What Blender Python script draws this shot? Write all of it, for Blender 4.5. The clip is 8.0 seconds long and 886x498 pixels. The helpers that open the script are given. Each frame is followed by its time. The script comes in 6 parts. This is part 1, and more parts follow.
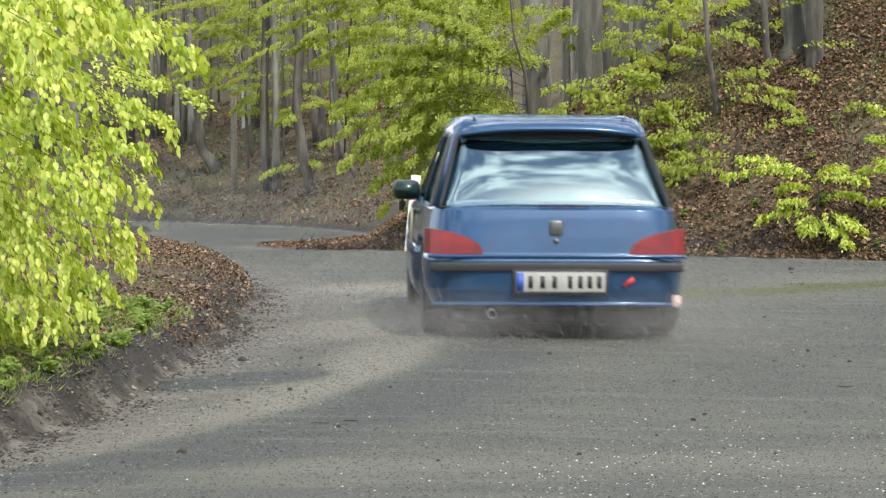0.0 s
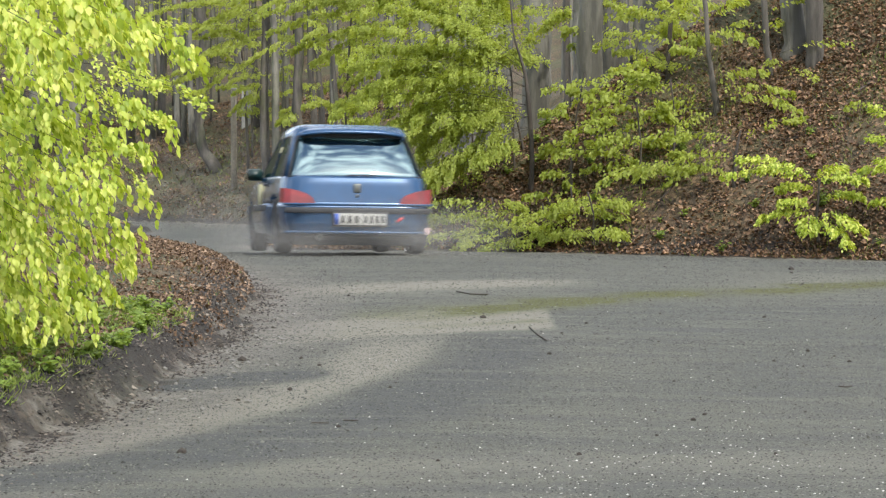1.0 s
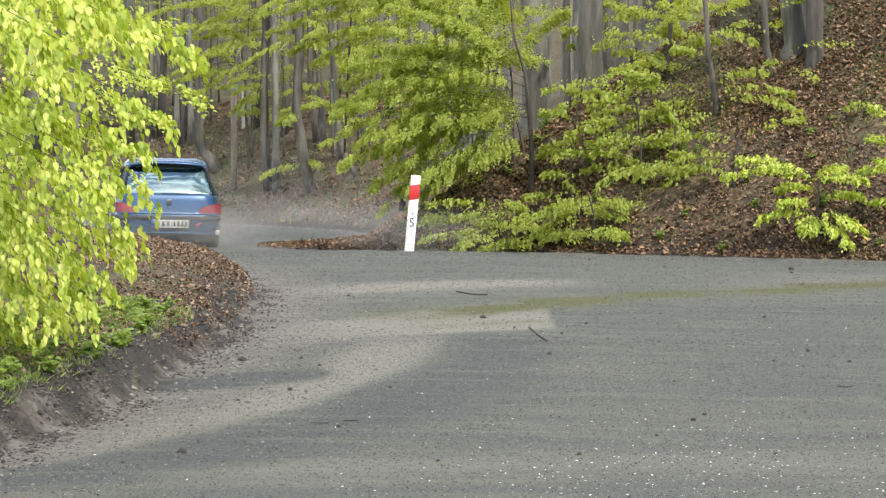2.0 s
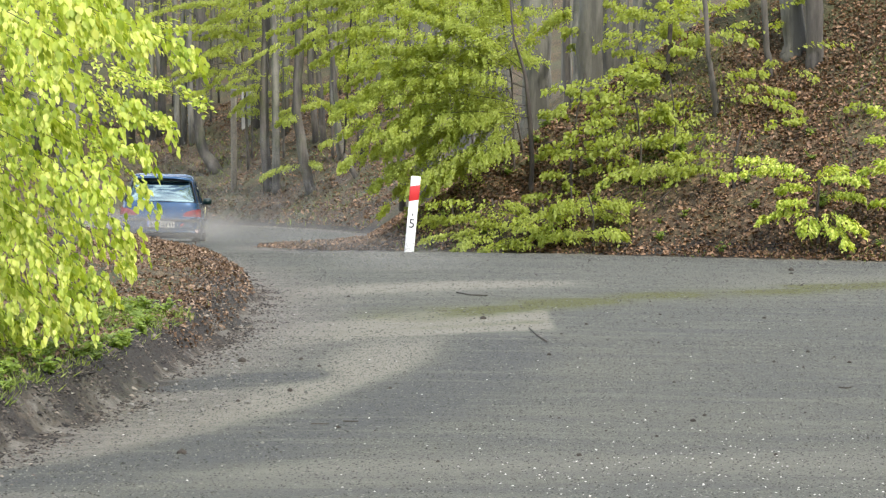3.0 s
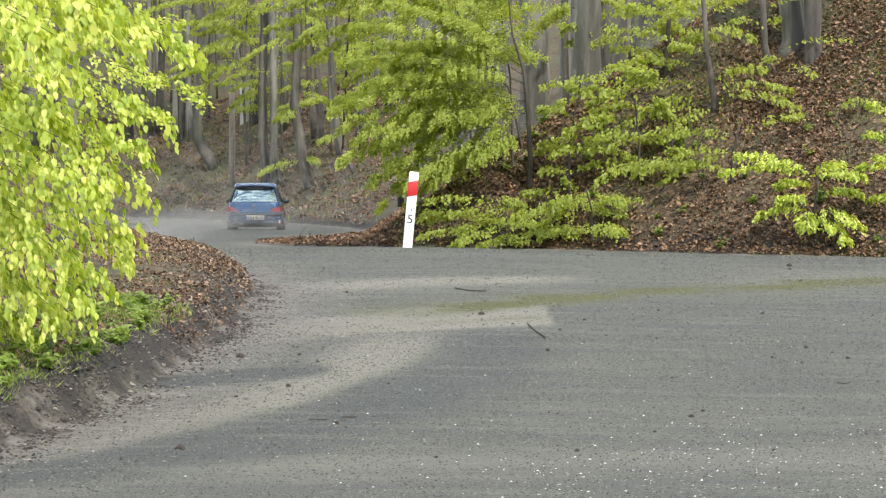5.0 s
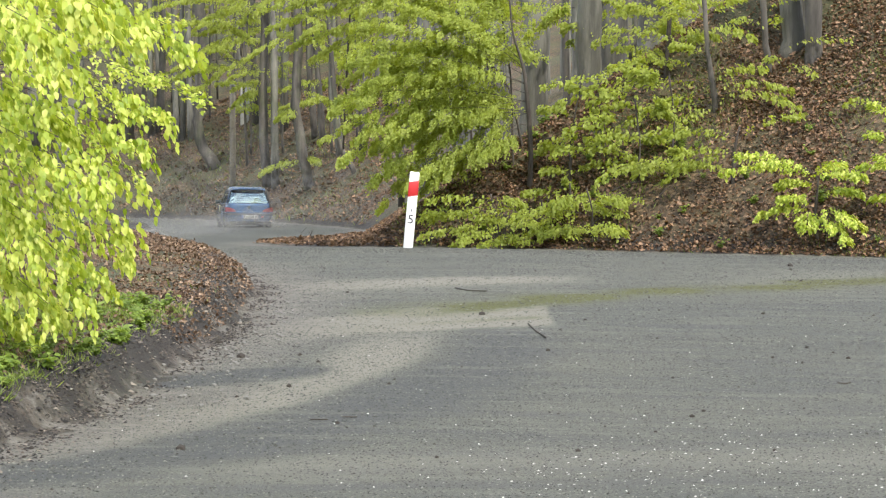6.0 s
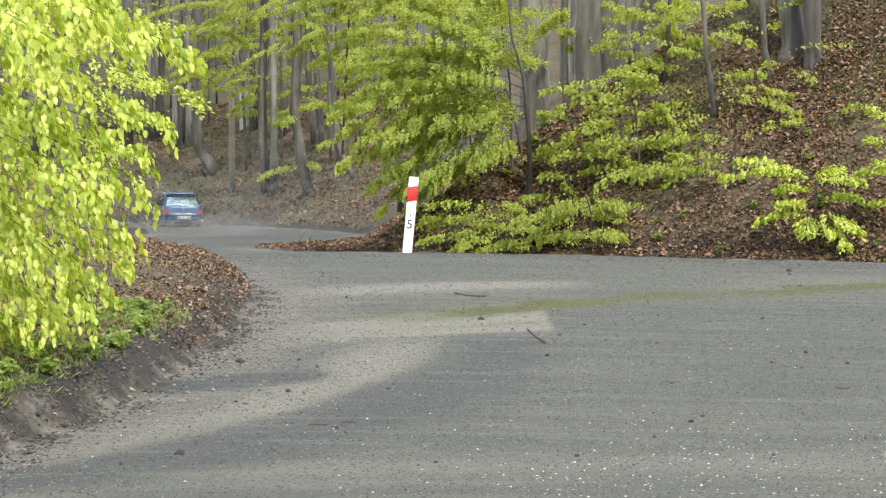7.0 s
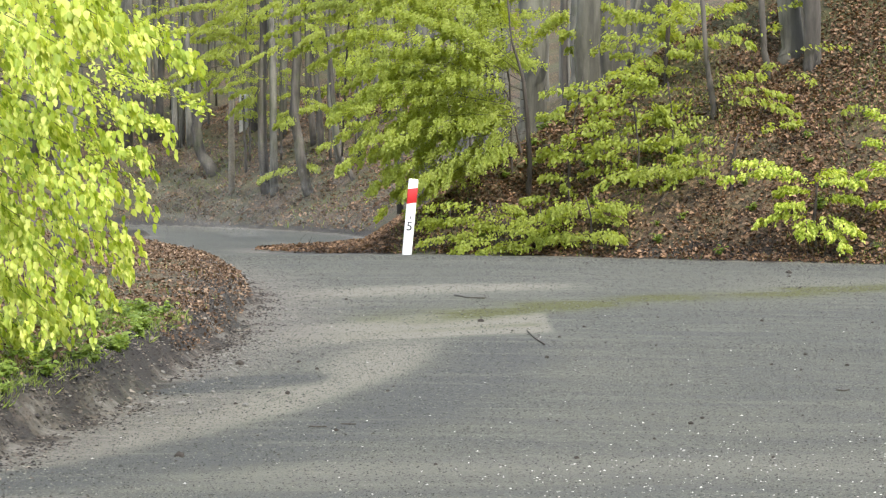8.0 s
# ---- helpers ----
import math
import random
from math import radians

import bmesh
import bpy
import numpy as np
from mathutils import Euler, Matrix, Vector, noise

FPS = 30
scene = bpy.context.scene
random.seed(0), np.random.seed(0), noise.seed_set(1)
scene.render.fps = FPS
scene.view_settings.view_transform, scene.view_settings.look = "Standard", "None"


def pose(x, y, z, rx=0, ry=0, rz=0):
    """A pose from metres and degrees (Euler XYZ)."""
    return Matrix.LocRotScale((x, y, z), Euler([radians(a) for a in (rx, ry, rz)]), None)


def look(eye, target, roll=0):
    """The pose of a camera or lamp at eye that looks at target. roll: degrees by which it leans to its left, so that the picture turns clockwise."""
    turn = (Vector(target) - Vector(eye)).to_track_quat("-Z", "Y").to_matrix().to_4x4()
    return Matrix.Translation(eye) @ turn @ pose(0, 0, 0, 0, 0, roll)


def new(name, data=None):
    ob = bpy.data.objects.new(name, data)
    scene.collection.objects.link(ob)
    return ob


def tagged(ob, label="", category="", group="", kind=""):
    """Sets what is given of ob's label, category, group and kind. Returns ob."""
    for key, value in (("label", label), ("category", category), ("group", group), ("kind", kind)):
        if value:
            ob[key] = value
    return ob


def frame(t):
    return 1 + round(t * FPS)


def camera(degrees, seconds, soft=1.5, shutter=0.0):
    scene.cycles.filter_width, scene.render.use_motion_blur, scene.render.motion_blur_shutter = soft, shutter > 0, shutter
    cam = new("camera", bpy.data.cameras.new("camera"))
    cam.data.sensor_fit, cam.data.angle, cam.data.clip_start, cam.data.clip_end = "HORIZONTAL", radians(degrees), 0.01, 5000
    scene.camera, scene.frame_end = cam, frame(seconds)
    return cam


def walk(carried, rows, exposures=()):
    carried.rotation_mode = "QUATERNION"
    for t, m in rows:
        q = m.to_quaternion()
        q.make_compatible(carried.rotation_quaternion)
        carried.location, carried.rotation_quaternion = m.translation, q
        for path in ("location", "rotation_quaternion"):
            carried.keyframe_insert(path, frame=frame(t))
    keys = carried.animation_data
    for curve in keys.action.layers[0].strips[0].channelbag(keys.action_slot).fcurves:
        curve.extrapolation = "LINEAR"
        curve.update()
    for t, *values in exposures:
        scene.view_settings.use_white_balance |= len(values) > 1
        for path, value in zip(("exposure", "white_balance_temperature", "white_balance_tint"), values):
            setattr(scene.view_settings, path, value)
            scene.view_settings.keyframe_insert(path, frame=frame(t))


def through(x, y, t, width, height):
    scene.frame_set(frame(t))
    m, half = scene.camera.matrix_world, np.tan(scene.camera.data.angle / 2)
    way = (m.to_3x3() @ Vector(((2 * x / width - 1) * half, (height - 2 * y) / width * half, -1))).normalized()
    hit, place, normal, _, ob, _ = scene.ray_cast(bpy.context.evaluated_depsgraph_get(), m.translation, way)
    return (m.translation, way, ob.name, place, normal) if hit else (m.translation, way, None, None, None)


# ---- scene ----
# camera: long lens on a tripod at the roadside, nudged by a few hundredths of a degree
cam = camera(17.0, 8.0, soft=1.25, shutter=0.5)
TILT = 87.915
NUDGE = [(0.0, 0.0, 0.0), (1.5, 0.0, 0.0), (2.8, 0.0, 0.012), (3.2, -0.008, 0.02), (3.5, -0.06, 0.006), (4.0, -0.083, -0.02),
         (4.5, -0.055, -0.055), (5.2, -0.03, -0.068), (6.0, -0.022, -0.066), (6.5, -0.033, -0.038), (7.0, -0.04, 0.032),
         (7.5, -0.055, 0.085), (8.0, -0.045, 0.07)]
walk(cam, [(t, pose(0, 0, 1.2, TILT + up, 0, pan)) for t, pan, up in NUDGE],
     [(0.0, -0.17), (0.5, -0.32), (1.0, -0.17), (1.5, -0.07), (3.5, -0.02), (8.0, 0.04)])

# ---- light ----
SUN_AZ, SUN_EL = radians(149), radians(50)      # clockwise from +y: behind the camera and to the right
world = bpy.data.worlds.new("world")
scene.world = world
world.use_nodes = True
wn, wl = world.node_tree.nodes, world.node_tree.links
sky = wn.new("ShaderNodeTexSky")
sky.sky_type, sky.sun_disc, sky.sun_elevation, sky.sun_rotation = "NISHITA", False, SUN_EL, SUN_AZ
sky.air_density, sky.dust_density = 1.0, 2.0
wc = wn.new("ShaderNodeTexCoord")
clouds = wn.new("ShaderNodeTexNoise")
clouds.inputs["Scale"].default_value, clouds.inputs["Detail"].default_value, clouds.inputs["Roughness"].default_value = 6.0, 9, 0.58
cover = wn.new("ShaderNodeValToRGB")
cover.color_ramp.elements[0].position, cover.color_ramp.elements[1].position = 0.46, 0.60
white = wn.new("ShaderNodeMixRGB")
white.inputs[2].default_value = (10.0, 10.2, 10.6, 1)
wl.new(wc.outputs["Generated"], clouds.inputs["Vector"])
wl.new(clouds.outputs["Fac"], cover.inputs[0])
wl.new(cover.outputs[0], white.inputs[0])
wl.new(sky.outputs[0], white.inputs[1])
wl.new(white.outputs[0], wn["Background"].inputs[0])
wn["Background"].inputs[1].default_value = 0.28
sun = new("sun", bpy.data.lights.new("sun", "SUN"))
sun.data.energy, sun.data.angle, sun.data.color = 4.4, radians(2.5), (1.0, 0.95, 0.86)
sun_way = Vector((math.sin(SUN_AZ) * math.cos(SUN_EL), math.cos(SUN_AZ) * math.cos(SUN_EL), math.sin(SUN_EL)))
sun.matrix_world = look(sun_way * 60, (0, 0, 0))
scene.cycles.transparent_max_bounces = 48


# ---- materials ----
def mat(name, rough=0.6, metal=0.0):
    m = bpy.data.materials.new(name)
    m.use_nodes = True
    b = m.node_tree.nodes["Principled BSDF"]
    b.inputs["Roughness"].default_value, b.inputs["Metallic"].default_value = rough, metal
    return m, m.node_tree.nodes, m.node_tree.links, b


def noise_node(n, l, scale, detail=6, rough=0.6, coord="Object", stretch=None):
    tc, tex = n.new("ShaderNodeTexCoord"), n.new("ShaderNodeTexNoise")
    tex.inputs["Scale"].default_value, tex.inputs["Detail"].default_value, tex.inputs["Roughness"].default_value = scale, detail, rough
    if stretch:
        mp = n.new("ShaderNodeMapping")
        mp.inputs["Scale"].default_value = stretch
        l.new(tc.outputs[coord], mp.inputs[0])
        l.new(mp.outputs[0], tex.inputs["Vector"])
    else:
        l.new(tc.outputs[coord], tex.inputs["Vector"])
    return tex


def ramp(n, l, fac, stops):
    r = n.new("ShaderNodeValToRGB")
    e = r.color_ramp.elements
    while len(e) < len(stops):
        e.new(0.5)
    for el, (p, c) in zip(e, stops):
        el.position, el.color = p, (*c, 1)
    l.new(fac, r.inputs[0])
    return r.outputs[0]


def mix(n, l, fac, a, b, kind="MIX"):
    m = n.new("ShaderNodeMixRGB")
    m.blend_type = kind
    for s, v in zip(m.inputs, (fac, a, b)):
        if isinstance(v, (int, float)):
            s.default_value = v
        elif isinstance(v, tuple):
            s.default_value = (*v, 1)
        else:
            l.new(v, s)
    return m.outputs[0]


def math_node(n, l, op, a, b=0.0, clamp=False):
    m = n.new("ShaderNodeMath")
    m.operation, m.use_clamp = op, clamp
    for s, v in zip(m.inputs, (a, b)):
        if isinstance(v, (int, float)):
            s.default_value = v
        else:
            l.new(v, s)
    return m.outputs[0]


def bump(n, l, b, height, strength=0.4, dist=0.01):
    k = n.new("ShaderNodeBump")
    k.inputs["Strength"].default_value, k.inputs["Distance"].default_value = strength, dist
    l.new(height, k.inputs["Height"])
    l.new(k.outputs[0], b.inputs["Normal"])


def plain(name, colour, rough=0.5, metal=0.0, vary=0.25, scale=8.0, coat=0.0):
    """A painted, rubber or plastic surface with faint dirt and relief."""
    m, n, l, b = mat(name, rough, metal)
    t = noise_node(n, l, scale, 8)
    dark = tuple(c * (1 - vary) for c in colour)
    light = tuple(min(1, c * (1 + vary * 0.6)) for c in colour)
    l.new(ramp(n, l, t.outputs["Fac"], [(0.3, dark), (0.7, light)]), b.inputs["Base Color"])
    f = noise_node(n, l, scale * 14, 4)
    bump(n, l, b, f.outputs["Fac"], 0.08, 0.002)
    b.inputs["Coat Weight"].default_value = coat
    b.inputs["Coat Roughness"].default_value = 0.08
    return m


def leaf_material(name, colours, through=0.45, rough=0.5):
    """Young leaves: gloss on top, light coming through; the tone varies leaf by leaf."""
    m, n, l, b = mat(name, rough)
    g = n.new("ShaderNodeNewGeometry")
    t = noise_node(n, l, 1.3, 3)
    f = math_node(n, l, "ADD", math_node(n, l, "MULTIPLY", g.outputs["Random Per Island"], 0.65), math_node(n, l, "MULTIPLY", t.outputs["Fac"], 0.4))
    c = ramp(n, l, f, [(0.1, colours[0]), (0.5, colours[1]), (0.9, colours[2])])
    l.new(c, b.inputs["Base Color"])
    tr = n.new("ShaderNodeBsdfTranslucent")
    l.new(mix(n, l, 1.0, c, (1.2, 1.12, 0.5), "MULTIPLY"), tr.inputs[0])
    ms = n.new("ShaderNodeMixShader")
    ms.inputs[0].default_value = through
    l.new(b.outputs[0], ms.inputs[1])
    l.new(tr.outputs[0], ms.inputs[2])
    l.new(ms.outputs[0], n["Material Output"].inputs[0])
    return m


def bark_material(name, a, c, moss=(0.10, 0.13, 0.05)):
    m, n, l, b = mat(name, 0.85)
    t = noise_node(n, l, 5, 8, 0.65, stretch=(1, 1, 0.25))
    s = noise_node(n, l, 1.1, 4)
    f = noise_node(n, l, 45, 6, stretch=(1, 1, 0.15))
    col = ramp(n, l, t.outputs["Fac"], [(0.3, a), (0.62, c)])
    stain = noise_node(n, l, 2.4, 6, 0.7, stretch=(1, 1, 0.12))
    col = mix(n, l, ramp(n, l, stain.outputs["Fac"], [(0.44, (0, 0, 0)), (0.6, (0.8, 0.8, 0.8))]), col, tuple(0.45 * k for k in a))
    col = mix(n, l, ramp(n, l, s.outputs["Fac"], [(0.5, (0, 0, 0)), (0.75, (0.6, 0.6, 0.6))]), col, moss)
    l.new(col, b.inputs["Base Color"])
    bump(n, l, b, f.outputs["Fac"], 0.5, 0.02)
    return m


def ground_material():
    """Asphalt, sandy gravel at its edge, moss along the old joint and leaf litter beyond, told apart by where they lie."""
    m, n, l, b = mat("ground_cover", 0.9)
    at = n.new("ShaderNodeAttribute")
    at.attribute_name = "edge"                 # metres outside the asphalt; negative on it
    rag = noise_node(n, l, 2.2, 8, 0.65)
    fine = noise_node(n, l, 95, 3, 0.8)
    big = noise_node(n, l, 0.5, 5)
    mid = noise_node(n, l, 9, 7, 0.7)
    streak = noise_node(n, l, 0.55, 5, 0.55, stretch=(0.5, 1.1, 1))
    drag = noise_node(n, l, 2.6, 6, 0.6, stretch=(0.35, 1.6, 1))
    e = math_node(n, l, "ADD", at.outputs["Fac"], math_node(n, l, "MULTIPLY", math_node(n, l, "SUBTRACT", rag.outputs["Fac"], 0.5), 0.9))
    # asphalt
    asp = ramp(n, l, fine.outputs["Fac"], [(0.34, (0.014, 0.016, 0.014)), (0.5, (0.060, 0.063, 0.050)), (0.64, (0.16, 0.162, 0.126))])
    asp = mix(n, l, ramp(n, l, streak.outputs["Fac"], [(0.42, (0, 0, 0)), (0.62, (0.75, 0.75, 0.75))]), asp, mix(n, l, fine.outputs["Fac"], (0.043, 0.043, 0.033), (0.155, 0.154, 0.118)))
    sw = n.new("ShaderNodeAttribute")
    sw.attribute_name = "swept"
    rough_sw = math_node(n, l, "MULTIPLY", sw.outputs["Fac"], math_node(n, l, "ADD", math_node(n, l, "ADD", math_node(n, l, "MULTIPLY", mid.outputs["Fac"], 0.7), math_node(n, l, "MULTIPLY", drag.outputs["Fac"], 0.9)), 0.1))
    asp = mix(n, l, math_node(n, l, "MULTIPLY", rough_sw, 1.0, True), asp, mix(n, l, fine.outputs["Fac"], (0.025, 0.027, 0.025), (0.072, 0.076, 0.070)))
    asp = mix(n, l, ramp(n, l, drag.outputs["Fac"], [(0.46, (0, 0, 0)), (0.62, (0.55, 0.55, 0.55))]), asp, mix(n, l, fine.outputs["Fac"], (0.024, 0.026, 0.026), (0.085, 0.088, 0.082)))
    asp = mix(n, l, ramp(n, l, drag.outputs["Fac"], [(0.36, (0.5, 0.5, 0.5)), (0.46, (0, 0, 0))]), asp, mix(n, l, fine.outputs["Fac"], (0.055, 0.054, 0.045), (0.19, 0.187, 0.155)))
    asp = mix(n, l, math_node(n, l, "MULTIPLY", rough_sw, -1.2, True), asp, mix(n, l, fine.outputs["Fac"], (0.095, 0.09, 0.07), (0.25, 0.238, 0.19)))
    vor = n.new("ShaderNodeTexVoronoi")
    vor.inputs["Scale"].default_value = 75
    tc = n.new("ShaderNodeTexCoord")
    l.new(tc.outputs["Object"], vor.inputs["Vector"])
    chip = ramp(n, l, vor.outputs["Color"], [(0.90, (0, 0, 0)), (0.94, (0.85, 0.85, 0.85))])
    asp = mix(n, l, mix(n, l, 1.0, chip, ramp(n, l, mid.outputs["Fac"], [(0.5, (0, 0, 0)), (0.65, (1, 1, 1))]), "MULTIPLY"), asp, (0.42, 0.41, 0.38))
    # gravel and sand
    sand = ramp(n, l, mid.outputs["Fac"], [(0.3, (0.05, 0.044, 0.036)), (0.5, (0.13, 0.119, 0.099)), (0.7, (0.24, 0.224, 0.19))])
    sand = mix(n, l, 0.5, sand, ramp(n, l, fine.outputs["Fac"], [(0.35, (0.045, 0.04, 0.033)), (0.65, (0.21, 0.195, 0.165))]))
    # litter
    cell = n.new("ShaderNodeTexVoronoi")
    cell.inputs["Scale"].default_value = 26
    l.new(tc.outputs["Object"], cell.inputs["Vector"])
    lit = ramp(n, l, cell.outputs["Color"], [(0.15, (0.025, 0.019, 0.011)), (0.4, (0.055, 0.038, 0.019)), (0.65, (0.105, 0.070, 0.036)), (0.9, (0.20, 0.135, 0.08))])
    lit = mix(n, l, ramp(n, l, big.outputs["Fac"], [(0.42, (0, 0, 0)), (0.62, (0.7, 0.7, 0.7))]), lit, mix(n, l, fine.outputs["Fac"], (0.026, 0.034, 0.012), (0.085, 0.105, 0.034)))
    lit = mix(n, l, ramp(n, l, rag.outputs["Fac"], [(0.5, (0, 0, 0)), (0.7, (0.6, 0.6, 0.6))]), lit, (0.035, 0.025, 0.018))
    fa = n.new("ShaderNodeMapRange")
    fa.inputs["From Min"].default_value, fa.inputs["From Max"].default_value = -0.75, -0.1
    l.new(math_node(n, l, "SUBTRACT", e, math_node(n, l, "MULTIPLY", rough_sw, 0.8, True)), fa.inputs["Value"])
    c = mix(n, l, fa.outputs[0], asp, sand)
    fb = n.new("ShaderNodeMapRange")
    fb.inputs["From Min"].default_value, fb.inputs["From Max"].default_value = -0.02, 0.10
    l.new(e, fb.inputs["Value"])
    c = mix(n, l, fb.outputs[0], c, lit)
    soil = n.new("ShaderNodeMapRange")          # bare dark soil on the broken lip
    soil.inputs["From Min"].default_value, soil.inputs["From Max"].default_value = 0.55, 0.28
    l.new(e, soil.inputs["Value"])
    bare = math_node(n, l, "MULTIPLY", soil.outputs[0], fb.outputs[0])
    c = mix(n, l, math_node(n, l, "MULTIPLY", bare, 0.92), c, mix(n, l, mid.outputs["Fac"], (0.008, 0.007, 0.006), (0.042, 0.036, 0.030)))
    mo = n.new("ShaderNodeAttribute")
    mo.attribute_name = "moss"
    c = mix(n, l, math_node(n, l, "MULTIPLY", mo.outputs["Fac"], ramp(n, l, mid.outputs["Fac"], [(0.3, (0.4, 0.4, 0.4)), (0.55, (1, 1, 1))])), c, (0.068, 0.072, 0.014))
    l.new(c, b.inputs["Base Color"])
    h = math_node(n, l, "ADD", fine.outputs["Fac"], math_node(n, l, "MULTIPLY", mid.outputs["Fac"], 1.5))
    bump(n, l, b, h, 0.8, 0.012)
    return m


GROUND = ground_material()
BARK_GREY = bark_material("beech_bark", (0.09, 0.087, 0.07), (0.23, 0.22, 0.185))
BARK_DARK = bark_material("dark_bark", (0.06, 0.053, 0.043), (0.15, 0.135, 0.115))
BARK_TWIG = bark_material("twig_bark", (0.035, 0.028, 0.022), (0.09, 0.075, 0.06), (0.06, 0.06, 0.03))
# the palest tone also holds sunlit highlights as leaf colour
LEAF_YELLOW = leaf_material("young_leaves_yellow", ((0.17, 0.27, 0.022), (0.46, 0.56, 0.078), (0.80, 0.83, 0.27)), 0.52)
LEAF_GREEN = leaf_material("young_leaves_green", ((0.26, 0.325, 0.058), (0.375, 0.445, 0.09), (0.51, 0.575, 0.15)), 0.64)
LEAF_HERB = leaf_material("herb_leaves", ((0.11, 0.18, 0.03), (0.20, 0.29, 0.05), (0.33, 0.42, 0.09)), 0.45)
LEAF_OLD = leaf_material("weathered_dead_leaves", ((0.032, 0.020, 0.012), (0.13, 0.073, 0.038), (0.35, 0.25, 0.17)), 0.1, 0.7)
LEAF_DEAD = leaf_material("dead_beech_leaves", ((0.026, 0.015, 0.008), (0.115, 0.062, 0.029), (0.38, 0.235, 0.14)), 0.12, 0.6)


# ---- builders ----
def link(name, bm, material, parent=None, label="", smooth=True):
    me = bpy.data.meshes.new(name)
    bm.to_mesh(me)
    bm.free()
    me.materials.append(material)
    if smooth:
        me.polygons.foreach_set("use_smooth", [True] * len(me.polygons))
    ob = new(name, me)
    ob.parent = parent
    return tagged(ob, label)


def part(name, bm, material, parent, label="", smooth=True):
    return link(name, bm, material, parent, label, smooth)


def raw(name, verts, faces, material, parent=None, label="", smooth=True):
    me = bpy.data.meshes.new(name)
    me.from_pydata([tuple(v) for v in verts], [], [tuple(f) for f in faces])
    me.materials.append(material)
    if smooth:
        me.polygons.foreach_set("use_smooth", [True] * len(me.polygons))
    ob = new(name, me)
    ob.parent = parent
    return tagged(ob, label)


def box(sx, sy, sz, at=(0, 0, 0), bevel=0.0, bm=None, rot=None):
    bm = bm or bmesh.new()
    m = Matrix.Translation(at) @ (rot or Matrix()) @ Matrix.Diagonal((sx, sy, sz, 1))
    made = bmesh.ops.create_cube(bm, size=1, matrix=m)["verts"]
    if bevel:
        edges = list({e for v in made for e in v.link_edges})
        bmesh.ops.bevel(bm, geom=edges, offset=bevel, segments=2, affect="EDGES", profile=0.5)
    return bm


def tube(paths, sides=7):
    """Tapered round limbs: each path is a list of (x, y, z, radius). Gives vertices and faces."""
    verts, faces = [], []
    ang = np.linspace(0, 2 * np.pi, sides, endpoint=False)
    for p in paths:
        p = np.array(p, float)
        way = np.gradient(p[:, :3], axis=0)
        way /= np.linalg.norm(way, axis=1)[:, None] + 1e-9
        ref = np.where(np.abs(way[:, 2:3]) > 0.9, np.array([[1.0, 0, 0]]), np.array([[0, 0, 1.0]]))
        u = np.cross(way, ref)
        u /= np.linalg.norm(u, axis=1)[:, None] + 1e-9
        w = np.cross(way, u)
        base = len(verts)
        for i in range(len(p)):
            for a in ang:
                verts.append(p[i, :3] + p[i, 3] * (math.cos(a) * u[i] + math.sin(a) * w[i]))
        for i in range(len(p) - 1):
            for j in range(sides):
                k = (j + 1) % sides
                faces.append((base + i * sides + j, base + i * sides + k, base + (i + 1) * sides + k, base + (i + 1) * sides + j))
        faces.append(tuple(base + (len(p) - 1) * sides + j for j in range(sides)))
        faces.append(tuple(base + sides - 1 - j for j in range(sides)))
    return verts, faces


def leaves(name, places, ways, flats, sizes, material, parent=None, fold=0.25, simple=False, wide=0.29, label=""):
    """Many leaves in one mesh: base points, directions of the midrib, upward normals and lengths (arrays)."""
    places, ways, flats, sizes = (np.asarray(a, float) for a in (places, ways, flats, sizes))
    ways = ways / (np.linalg.norm(ways, axis=1)[:, None] + 1e-9)
    side = np.cross(ways, flats)
    side /= np.linalg.norm(side, axis=1)[:, None] + 1e-9
    up = np.cross(side, ways)
    n = len(places)
    if simple:                                  # a folded lozenge, for small, far or withered leaves
        shape, tri = [(0, 0, 0), (0.45, -wide, fold), (1, 0, -0.1), (0.45, wide, fold)], np.array([(0, 1, 2), (0, 2, 3)])
    else:
        shape = [(0, 0, 0), (0.3, -wide, fold), (0.68, -wide * 0.8, fold * 0.7), (1, 0, -0.1), (0.68, wide * 0.8, fold * 0.7), (0.3, wide, fold), (0.5, 0, 0.02)]
        tri = np.array([(0, 1, 6), (1, 2, 6), (2, 3, 6), (3, 4, 6), (4, 5, 6), (5, 0, 6)])
    k, t = len(shape), len(tri)
    v = np.empty((n, k, 3))
    for i, (a, b, c) in enumerate(shape):
        v[:, i] = places + sizes[:, None] * (a * ways + b * side + c * up * 0.4)
    f = (np.arange(n) * k)[:, None, None] + tri[None]
    me = bpy.data.meshes.new(name)
    me.vertices.add(n * k)
    me.vertices.foreach_set("co", v.ravel())
    me.loops.add(n * t * 3)
    me.loops.foreach_set("vertex_index", f.ravel().astype(np.int32))
    me.polygons.add(n * t)
    me.polygons.foreach_set("loop_start", np.arange(n * t, dtype=np.int32) * 3)
    me.polygons.foreach_set("use_smooth", np.ones(n * t, bool))
    me.update(calc_edges=True)
    me.materials.append(material)
    ob = new(name, me)
    ob.parent = parent
    return tagged(ob, label)


